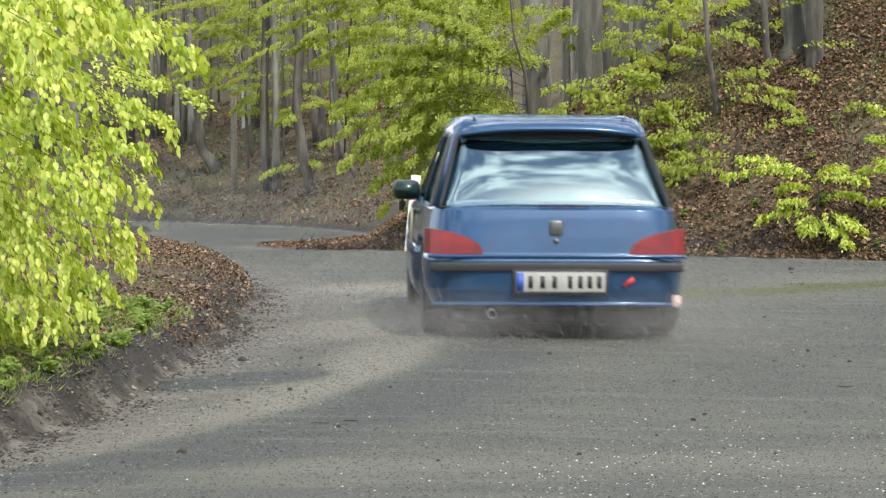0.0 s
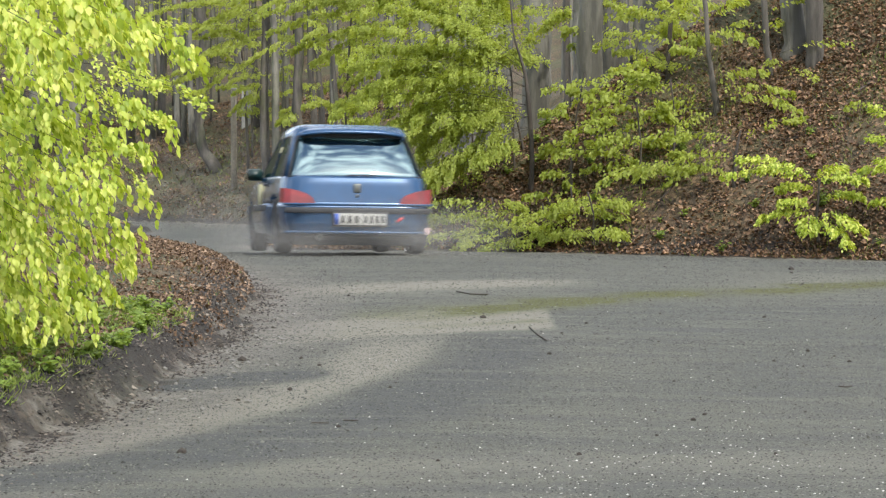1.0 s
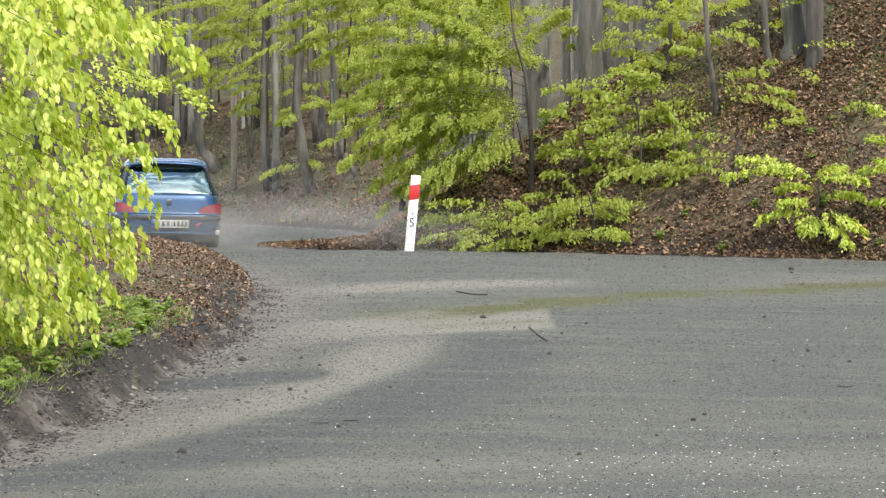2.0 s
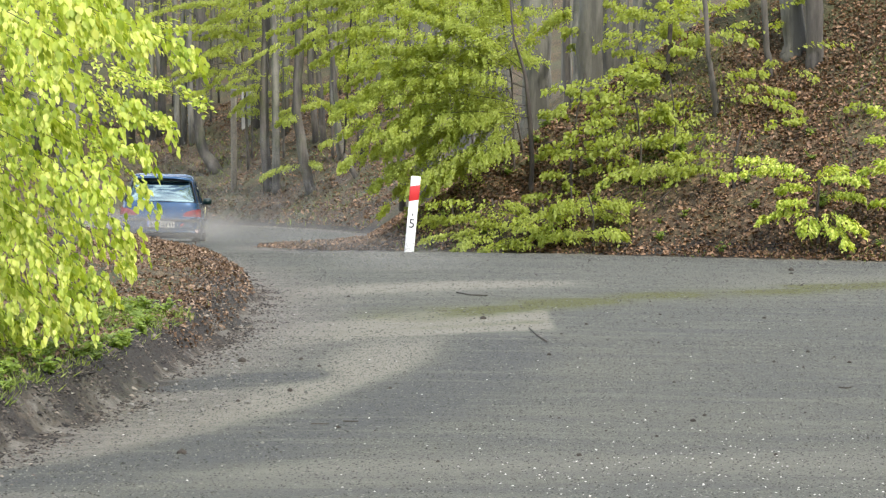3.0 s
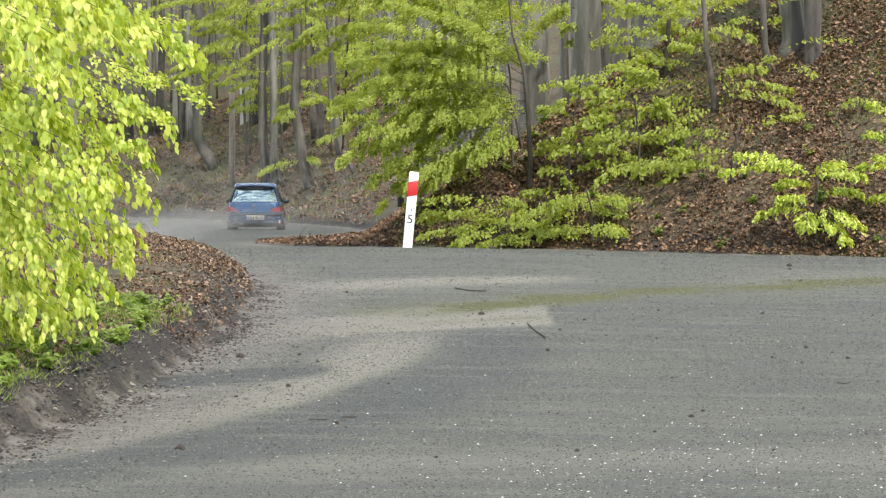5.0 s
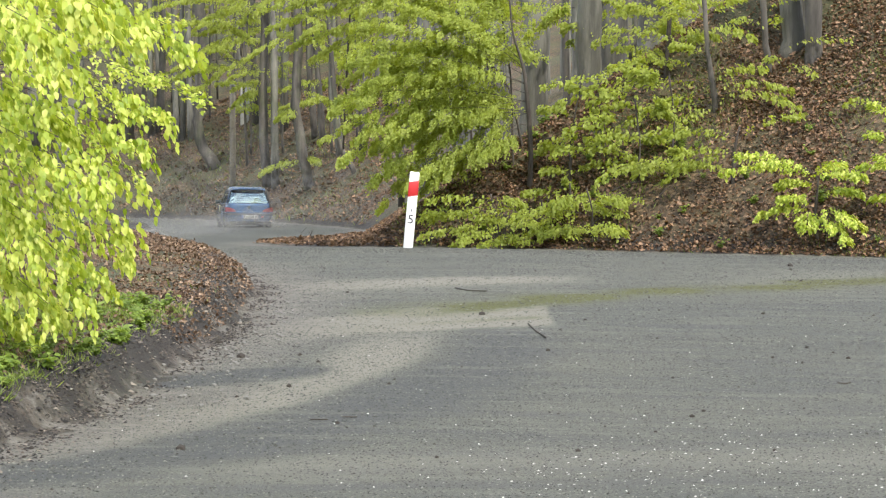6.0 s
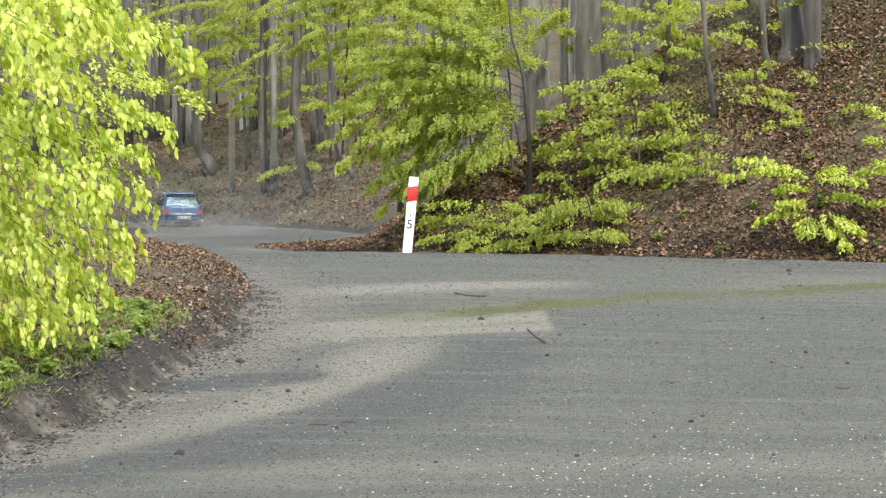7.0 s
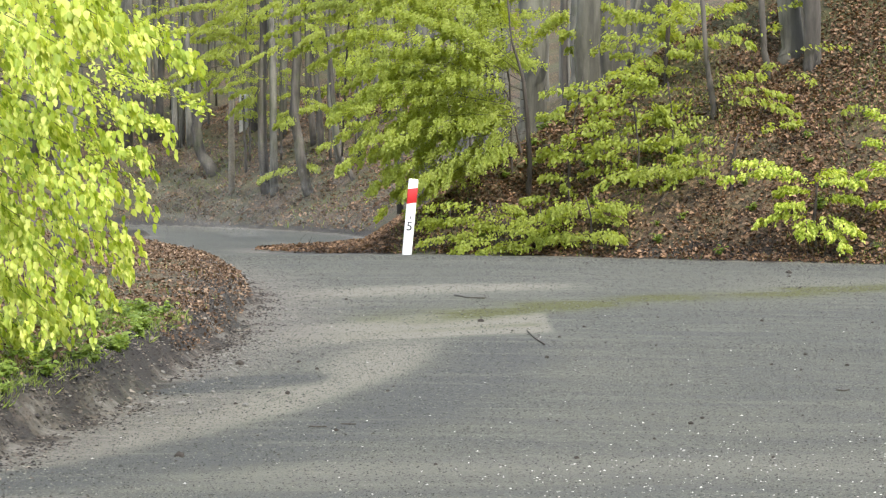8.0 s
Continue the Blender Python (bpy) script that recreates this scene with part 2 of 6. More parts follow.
# ---- lie of the land ----
LEFT_EDGE = [(-3.2, -60), (-2.6, 0), (-2.0, 8), (-1.67, 11.2), (-1.39, 13.6), (-1.32, 15.2), (-1.22, 18.1), (-1.3, 21.4), (-1.85, 25.2), (-2.7, 29),
             (-3.9, 35), (-6, 43), (-7.6, 52), (-8, 62), (-7.8, 75), (-8.4, 86), (-10, 96), (-12.5, 104), (-16, 109.5), (-22, 114.5), (-35, 121), (-70, 134)]
RIGHT_EDGE = [(-70, 142), (-35, 129), (-22, 123), (-15, 120), (-10.5, 115.5), (-7, 109.5), (-4.4, 102), (-2.7, 92), (-1.9, 80), (-1.9, 66), (-2.2, 57),
              (-2.7, 50), (-2.9, 45), (-2.2, 40), (-1.2, 37), (-0.3, 35.6), (1.5, 34.6), (4.8, 32.6), (10, 29), (20, 20), (40, 0), (60, -60)]
RIM = np.array(LEFT_EDGE + RIGHT_EDGE, float)
PROFILE = np.array([(-80, 0.0), (10, 0.0), (17, 0.05), (23, 0.11), (29, 0.07), (35, -0.10), (38, -0.20), (46, -0.43), (54, -0.65), (63, -0.87), (75, -1.16),
                    (91, -1.6), (103, -1.82), (113, -1.95), (140, -2.2), (3000, -2.2)])


def edge_distance(x, y):
    """Metres outside the asphalt (negative on it), and whether the nearest edge is the far, right-hand one."""
    p = np.stack([x, y], -1)
    a, b = RIM, np.roll(RIM, -1, axis=0)
    best, which = np.full(x.shape, 1e9), np.zeros(x.shape, int)
    inside = np.zeros(x.shape, bool)
    for i in range(len(a)):
        ab = b[i] - a[i]
        t = np.clip(((p - a[i]) @ ab) / (ab @ ab), 0, 1)
        d = np.hypot(p[..., 0] - a[i][0] - t * ab[0], p[..., 1] - a[i][1] - t * ab[1])
        near = d < best
        best, which = np.where(near, d, best), np.where(near, i, which)
        cross = ((a[i][1] > y) != (b[i][1] > y)) & (x < (b[i][0] - a[i][0]) * (y - a[i][1]) / (b[i][1] - a[i][1] + 1e-12) + a[i][0])
        inside ^= cross
    return np.where(inside, -best, best), which >= len(LEFT_EDGE) - 1


def wobble(x, y, scale, seed):
    r = np.random.RandomState(seed)
    z = np.zeros(np.shape(x))
    for k in range(7):
        a, f = r.uniform(0, 2 * np.pi), scale * r.uniform(0.6, 1.9)
        z = z + np.sin(f * (x * math.cos(a) + y * math.sin(a)) + r.uniform(0, 6.28)) / 7
    return z


def step(v, lo, hi):
    t = np.clip((v - lo) / (hi - lo), 0, 1)
    return t * t * (3 - 2 * t)


def land(x, y):
    """Height of the ground."""
    x, y = np.asarray(x, float), np.asarray(y, float)
    s, far = edge_distance(x, y)
    z = np.interp(y, PROFILE[:, 0], PROFILE[:, 1]) - 0.02 * np.clip(x, 0, 12) * (y < 60)
    o = np.maximum(s, 0)
    bank = 0.72 * np.minimum(o, 5.5) + 0.27 * np.clip(o - 5.5, 0, 60) + 0.02 * np.clip(o - 65, 0, 400)
    bank = bank * step(o, -0.3, 0.8) + 0.13 * wobble(x, y, 2.2, 3) * step(o, 0.3, 2) + 0.5 * wobble(x, y, 0.35, 5) * step(o, 3, 12)
    verge = 0.165 * step(o + 0.05 * wobble(x, y, 9, 19), 0.03, 0.20) + 0.10 * np.minimum(o, 2.5) + 0.05 * np.clip(o - 2.5, 0, 40)
    verge = verge + (0.035 * wobble(x, y, 6, 7) + 0.016 * wobble(x, y, 16, 20) + 0.04 * wobble(x, y, 2.5, 8)) * step(o, 0.1, 0.8)
    low = 0.02 + 0.68 * np.maximum(x + 0.0258 * y, 0.0)       # low leafy verge inside the bend
    bank = np.where((y > 34) & (y < 76) & far, np.minimum(bank, low), bank)
    z = z + np.where(far, bank, verge)
    return z + np.where(s < 0, 0.006 * wobble(x, y, 1.5, 9), 0.0)


def land_at(x, y):
    return float(land(np.array([x]), np.array([y]))[0])


def ground_sheets():
    xs = np.concatenate([[-1500, -600, -250, -140, -90, -70], np.arange(-60, -20, 2.0), np.arange(-20, -9, 0.5), np.arange(-9, -2.4, 0.12), np.arange(-2.4, 2.4, 0.06), np.arange(2.4, 6.6, 0.12), np.arange(6.6, 14, 0.5),
                         np.arange(14, 60, 2.5), [70, 90, 140, 250, 600, 1500]])
    ys = np.concatenate([[-1500, -600, -250, -120, -60, -30, -15, -8, -3, 0, 3, 6, 8], np.arange(9, 42, 0.12), np.arange(42, 126, 0.3), np.arange(126, 170, 1.5),
                         np.arange(170, 260, 8.0), [280, 350, 500, 900, 1500]])
    gx, gy = np.meshgrid(xs, ys)
    s, far = edge_distance(gx, gy)
    z = land(gx, gy)
    wav = 0.10 * wobble(gx, gy, 3.0, 16) + 0.05 * wobble(gx, gy, 8.0, 17)
    line = np.interp(gx, [-0.6, 0.67, 2.18, 3.5, 6.0, 12.0], [18.8, 20.6, 22.5, 24.1, 26.8, 31.2]) + 2.0 * wav   # old joint where moss grows
    moss = 2.2 * np.exp(-((gy - line) / np.interp(gx, [-0.5, 0.6, 2.5, 5], [0.8, 0.5, 0.5, 0.8])) ** 2) * step(gx, -0.8, 0.0) * (gx < 12) * np.clip(0.62 + 1.5 * wobble(gx, gy, 3.4, 12), 0.12, 1.2)
    seam = np.interp(gx, [-0.5, 0.0, 0.66], [18.0, 18.25, 18.9])             # thin mossy seam along the foot of the pale patch
    moss = moss + 0.8 * np.exp(-((gy - seam) / 0.16) ** 2) * step(gx, -0.45, 0.1) * (1 - step(gx, 0.62, 0.70)) * (0.7 + 0.8 * wobble(gx, gy, 4, 18))
    # dark swept tyre bands and a darker right-hand edge (+), pale sand left beside the bands (-)
    band = np.interp(gy, [9.5, 11, 12, 13.15, 15, 17.35, 19], [-2.2, -1.12, -0.62, -0.2, 0.2, 0.42, 0.5]) + wav
    wide = np.interp(gy, [10, 14, 17, 18], [0.42, 0.38, 0.30, 0.22])
    swept = 0.95 * (1 - step(np.abs(gx - band) / wide, 0.30, 1.5)) * step(gy, 9, 10.5) * (1 - step(gy + 3 * wav, 17.3, 18.2))
    patch = step(gy - 0.9 * gx + 2 * wav, 17.4, 18.0) * (1 - step(gy - 1.35 * gx + 2 * wav, 19.2, 20.2)) * step(gx, -1.35, -1.0) * (1 - step(gx, 0.66, 0.70))
    pale2 = (1 - step(np.abs(gx - band + 0.62 + wav) / 0.30, 0.4, 1.3)) * step(gy, 9.8, 11) * (1 - step(gy, 16, 18.5))
    pale3 = 0.75 * np.exp(-((gy - 22.6 - 0.8 * gx) / 0.7) ** 2) * step(gx, -1.6, -0.9) * (1 - step(gx, 0.5, 1.5))
    pale4 = 0.45 * np.exp(-((gy - 24.3 - 1.05 * (gx - 3)) / 1.6) ** 2) * step(gx, 1.6, 3.2)
    pale5 = 0.4 * np.exp(-((gy - 10.9 - 0.25 * gx) / 0.35) ** 2) * step(gx, -1.6, -0.4)
    rut = 2.6 * np.exp(-((gy - 14.5 - 0.9 * (gx + 0.95) - wav) / 0.30) ** 2) * step(gx, -1.5, -1.3) * (1 - step(gx, -0.7, -0.5))
    edge_dark = 0.6 * np.exp(-((gy - 33.6 + 0.62 * np.maximum(gx, 0)) / 2.6) ** 2) * (gx > -2.5)
    swept = swept + rut + edge_dark - 1.25 * patch - 0.95 * pale2 - 1.5 * pale3 - pale4 - pale5
    verts = np.stack([gx, gy, z], -1).reshape(-1, 3)
    nx = len(xs)
    i, j = np.meshgrid(np.arange(len(ys) - 1), np.arange(nx - 1), indexing="ij")
    f = np.stack([i * nx + j, i * nx + j + 1, (i + 1) * nx + j + 1, (i + 1) * nx + j], -1).reshape(-1, 4)
    mean = s.reshape(-1)[f].mean(1)
    for name, pick, label in (("road", mean < 0, "worn grey asphalt road with gravel and mossy joint"), ("ground", mean >= 0, "forest floor of brown beech leaves and earth")):
        ff = f[pick]
        used, inv = np.unique(ff, return_inverse=True)
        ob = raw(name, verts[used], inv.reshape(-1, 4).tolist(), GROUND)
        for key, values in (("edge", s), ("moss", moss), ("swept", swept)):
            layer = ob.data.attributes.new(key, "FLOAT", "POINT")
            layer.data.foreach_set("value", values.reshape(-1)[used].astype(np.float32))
        tagged(ob, label, name, kind="structure")


ground_sheets()

# ---- guide post ----
WHITE_PAINT = plain("white_post_paint", (0.80, 0.80, 0.78), 0.45, vary=0.12)
RED_FILM = plain("red_reflective_film", (0.55, 0.03, 0.03), 0.35, vary=0.15)
INK = plain("black_lettering", (0.02, 0.02, 0.022), 0.5)


def guide_post(x, y):
    z = land_at(x, y)
    root = tagged(new("guide_post"), "white plastic roadside guide post with red band, leaning, on the verge", "guide post")
    root.matrix_world = pose(x, y, z, 0, 5.2, 0)
    part("body", box(0.115, 0.05, 1.02, (0, 0, 0.39), 0.012), WHITE_PAINT, root)
    bm = box(0.119, 0.054, 0.19, (0, 0, 0.70), 0.012)
    for v in bm.verts:
        v.co.z += v.co.x * 0.25
    part("band", bm, RED_FILM, root, "red reflective band")
    cu = bpy.data.curves.new("digit", "FONT")
    cu.body, cu.size, cu.extrude, cu.align_x = "5", 0.15, 0.001, "CENTER"
    d = new("digit", cu)
    d.data.materials.append(INK)
    d.parent = root
    d.matrix_local = pose(0, -0.027, 0.29, 90, 0, 0)
    part("mark", box(0.012, 0.003, 0.03, (0.004, -0.0265, 0.445)), INK, root, "small black mark")
    return root


guide_post(-0.40, 35.0)

# ---- car ----
PAINT = plain("blue_car_paint", (0.017, 0.066, 0.150), 0.26, 0.35, 0.2, 3.0, coat=0.7)
DARK_PLASTIC = plain("black_plastic", (0.025, 0.026, 0.028), 0.55)
RUBBER = plain("tyre_rubber", (0.02, 0.02, 0.02), 0.85)
ALLOY = plain("dusty_alloy", (0.35, 0.34, 0.32), 0.45, 0.8)
LAMP_RED = plain("red_lamp_lens", (0.22, 0.016, 0.018), 0.32, vary=0.4, coat=0.5)
PLATE_WHITE = plain("dusty_plate", (0.36, 0.36, 0.33), 0.6)
# the forest's reflection in the mirrors, given as a dark green colour
MIRROR_GREEN = plain("green_forest_reflection", (0.004, 0.022, 0.018), 0.35, coat=0.4)
CLOTH = plain("dark_seat_cloth", (0.05, 0.05, 0.055), 0.9)
STICKER = plain("pale_sticker", (0.55, 0.52, 0.30), 0.6)
SILVER = plain("dull_silver", (0.16, 0.17, 0.16), 0.4, 0.6)


def glass_material():
    m, n, l, b = mat("car_glass", 0.05)
    gl, tr, ms = n.new("ShaderNodeBsdfGlossy"), n.new("ShaderNodeBsdfTransparent"), n.new("ShaderNodeMixShader")
    dirt = noise_node(n, l, 7, 6)
    l.new(ramp(n, l, dirt.outputs["Fac"], [(0.35, (0.015, 0.015, 0.015)), (0.75, (0.10, 0.10, 0.10))]), gl.inputs["Roughness"])
    tr.inputs[0].default_value = (0.30, 0.38, 0.38, 1)
    gl.inputs["Color"].default_value = (0.66, 0.86, 0.88, 1)
    ms.inputs[0].default_value = 0.37
    l.new(tr.outputs[0], ms.inputs[1])
    l.new(gl.outputs[0], ms.inputs[2])
    l.new(ms.outputs[0], n["Material Output"].inputs[0])
    return m


GLASS = glass_material()


def outline(yr, yf, hw, power, count=112):
    """A rounded car plan at one height, anticlockwise."""
    pts = []
    for k in range(count):
        a = 2 * math.pi * (k + 0.5) / count
        c, s = math.cos(a), math.sin(a)
        pts.append((hw * math.copysign(abs(c) ** (2 / power), c), (yr + yf) / 2 + (yf - yr) / 2 * math.copysign(abs(s) ** (2 / power), s)))
    return pts


AXLES = (0.66, 2.98)


def car_shell():
    levels = [(0.17, 0.12, 3.48, 0.70, 5), (0.20, 0.03, 3.56, 0.765, 7), (0.30, 0.005, 3.60, 0.785, 8), (0.40, 0.0, 3.60, 0.79, 8), (0.47, 0.0, 3.60, 0.79, 8), (0.485, 0.02, 3.58, 0.785, 8),
              (0.50, 0.065, 3.54, 0.775, 8), (0.60, 0.08, 3.48, 0.775, 8), (0.70, 0.10, 3.36, 0.755, 8), (0.755, 0.12, 2.9, 0.74, 8), (0.78, 0.15, 2.72, 0.722, 8)]
    zs = np.unique(np.round(np.concatenate([np.linspace(0.17, 0.78, 24), [l[0] for l in levels]]), 3))
    L = np.array(levels)
    bm, rings = bmesh.new(), []
    for z in zs:
        yr, yf, hw, p = (np.interp(z, L[:, 0], L[:, k]) for k in (1, 2, 3, 4))
        ring = []
        for x, y in outline(yr, yf, hw, p):
            for ax in AXLES:                      # wheel arches
                if (y - ax) ** 2 + (z - 0.27) ** 2 < 0.325 ** 2 and abs(x) > 0.5:
                    x = math.copysign(0.55, x)
            ring.append(bm.verts.new((x, y, z)))
        rings.append(ring)
    n = len(rings[0])
    for a, b in zip(rings, rings[1:]):
        for k in range(n):
            bm.faces.new((a[k], a[(k + 1) % n], b[(k + 1) % n], b[k]))
    bm.faces.new(rings[0][::-1])
    bm.faces.new(rings[-1])
    return bm


CABIN = [  # height, rear y, rear window half width, side half width, front y, windscreen half width
    (0.765, 0.16, 0.672, 0.732, 2.72, 0.64), (1.175, 0.53, 0.552, 0.60, 1.98, 0.50), (1.235, 0.57, 0.535, 0.582, 1.90, 0.49), (1.285, 0.64, 0.50, 0.545, 1.80, 0.45), (1.312, 0.80, 0.43, 0.47, 1.66, 0.40)]


def cabin_ring(z, yr, hr, hs, yf, hf):
    half = [(0, yr), (hr * 0.6, yr + 0.012), (hr, yr + 0.045), (hs, yr + 0.30 - 0.10 * (z > 1.0)), (hs, 1.28), (hs, 1.36), (hs - 0.01, yf - 0.16), (hf, yf), (0, yf + 0.06)]
    return [(x, y, z) for x, y in half] + [(-x, y, z) for x, y in half[-2:0:-1]]


def thick(bm, depth):
    bmesh.ops.recalc_face_normals(bm, faces=bm.faces)
    bmesh.ops.solidify(bm, geom=list(bm.faces), thickness=depth)
    return bm


def car_cabin(root):
    rings = [cabin_ring(*c) for c in CABIN]
    n = len(rings[0])
    panes = {0: "rear_window", 1: "rear_window", 3: "side_window", 5: "side_window", 7: "windscreen", 8: "windscreen", 10: "side_window", 12: "side_window", 14: "rear_window", 15: "rear_window"}
    groups = {}
    for k in range(n):
        if k in panes:
            groups.setdefault(panes[k] if "side" not in panes[k] else (panes[k], k), []).append(k)
    bm = bmesh.new()
    rv = [[bm.verts.new(p) for p in r] for r in rings]
    for i, (a, b) in enumerate(zip(rv, rv[1:])):
        for k in range(n):
            if i > 0 or k not in panes:
                bm.faces.new((a[k], a[(k + 1) % n], b[(k + 1) % n], b[k]))
    bm.faces.new(rv[-1])
    part("cabin_shell", thick(bm, 0.022), PAINT, root)
    # the rear window is one bowed pane
    bm, rows = bmesh.new(), []
    (z0, r0, h0, *_), (z1, r1, h1, *_) = CABIN[0], CABIN[1]
    for v in np.linspace(0, 1, 9):
        rows.append([bm.verts.new(((h0 + v * (h1 - h0)) * u, r0 + v * (r1 - r0) + 0.012 + 0.045 * u * u - 0.05 * math.sin(v * 3.1416) * (1 - u ** 4), z0 + v * (z1 - z0))) for u in np.linspace(-1, 1, 17)])
    for a, b in zip(rows, rows[1:]):
        for k in range(16):
            bm.faces.new((a[k], a[k + 1], b[k + 1], b[k]))
    pane = part("rear_window", thick(bm, 0.004), GLASS, root, "tinted rear window")
    pane.visible_shadow = False
    loop = []
    for v in np.linspace(0, 1, 8):
        loop.append((v, -1))
    loop += [(1, u) for u in np.linspace(-0.9, 0.9, 12)] + [(v, 1) for v in np.linspace(1, 0, 8)] + [(0, u) for u in np.linspace(0.9, -0.9, 12)] + [(0, -1), (0.1, -1)]
    seal = [((h0 + v * (h1 - h0)) * u, r0 + v * (r1 - r0) + 0.008 + 0.045 * u * u - 0.05 * math.sin(v * 3.1416) * (1 - u ** 4), z0 + v * (z1 - z0) + 0.004, 0.011) for v, u in loop]
    raw("window_seal", *tube([seal], 6), RUBBER, root, "black rubber window seal")
    groups.pop("rear_window")
    for key, ks in groups.items():
        bm = bmesh.new()
        seen = {}
        for k in ks:
            quad = []
            for i, kk in ((0, k), (0, (k + 1) % n), (1, (k + 1) % n), (1, k)):
                if (i, kk) not in seen:
                    x, y, z = rings[i][kk]
                    inset = 0.012
                    seen[i, kk] = bm.verts.new((x * (1 - inset / 0.6), y + (inset if y < 1 else -inset), z))
                quad.append(seen[i, kk])
            bm.faces.new(quad)
        bmesh.ops.recalc_face_normals(bm, faces=bm.faces)
        pane = part(key if isinstance(key, str) else key[0], thick(bm, 0.004), GLASS, root, "tinted car glass", smooth=False)
        pane.visible_shadow = False


def lathe(profile, sides=36):
    """A round part about the x axis from (x, radius) pairs."""
    bm = bmesh.new()
    rings = []
    for x, r in profile:
        rings.append([bm.verts.new((x, r * math.cos(2 * math.pi * k / sides), r * math.sin(2 * math.pi * k / sides))) for k in range(sides)])
    for a, b in zip(rings, rings[1:]):
        for k in range(sides):
            bm.faces.new((a[k], a[(k + 1) % sides], b[(k + 1) % sides], b[k]))
    bm.faces.new(rings[0][::-1])
    bm.faces.new(rings[-1])
    bmesh.ops.recalc_face_normals(bm, faces=bm.faces)
    return bm


WHEELS = []


def wheel(root, x, y):
    out = 1 if x > 0 else -1
    hub = new("wheel")
    hub.parent = root
    hub.matrix_local = pose(x, y, 0.28)
    part("tyre", lathe([(-0.085, 0.17), (-0.09, 0.24), (-0.075, 0.272), (-0.03, 0.28), (0.03, 0.28), (0.075, 0.272), (0.09, 0.24), (0.085, 0.17)]), RUBBER, hub)
    bm = lathe([(-0.02 * out, 0.05), (0.03 * out, 0.175), (0.082 * out, 0.185), (0.08 * out, 0.165), (0.05 * out, 0.15), (0.045 * out, 0.14)], 24)
    for k in range(6):
        r = Matrix.Rotation(k * math.pi / 3, 4, "X")
        box(0.03, 0.045, 0.14, (0, 0, 0), 0, bm, Matrix.Translation((0.062 * out, 0, 0)) @ r @ Matrix.Translation((0, 0, 0.09)))
    part("rim", bm, ALLOY, hub, "dusty alloy rim", smooth=False)
    WHEELS.append((hub, x, y))
    return hub


def lens_shape(sign):
    """A tail lamp: straight at the foot and outer end, with an arched top, wrapping round the corner."""
    bm = bmesh.new()
    prof = [(0.43, 0.012), (0.45, 0.055), (0.50, 0.088), (0.58, 0.118), (0.67, 0.138), (0.735, 0.147), (0.765, 0.146)]
    rows = []
    for x, h in prof:
        back = 0.058 + 0.10 * max(0, (x - 0.70) / 0.068) ** 2
        rows.append([bm.verts.new((sign * x, back + dy, 0.503 + z)) for z, dy in ((0, 0), (h, 0.016 * h / 0.178), (h, 0.06), (0, 0.05))])
    for a, b in zip(rows, rows[1:]):
        for k in range(4):
            bm.faces.new((a[k], a[(k + 1) % 4], b[(k + 1) % 4], b[k]))
    bm.faces.new(rows[0])
    bm.faces.new(rows[-1][::-1])
    bmesh.ops.recalc_face_normals(bm, faces=bm.faces)
    return bm


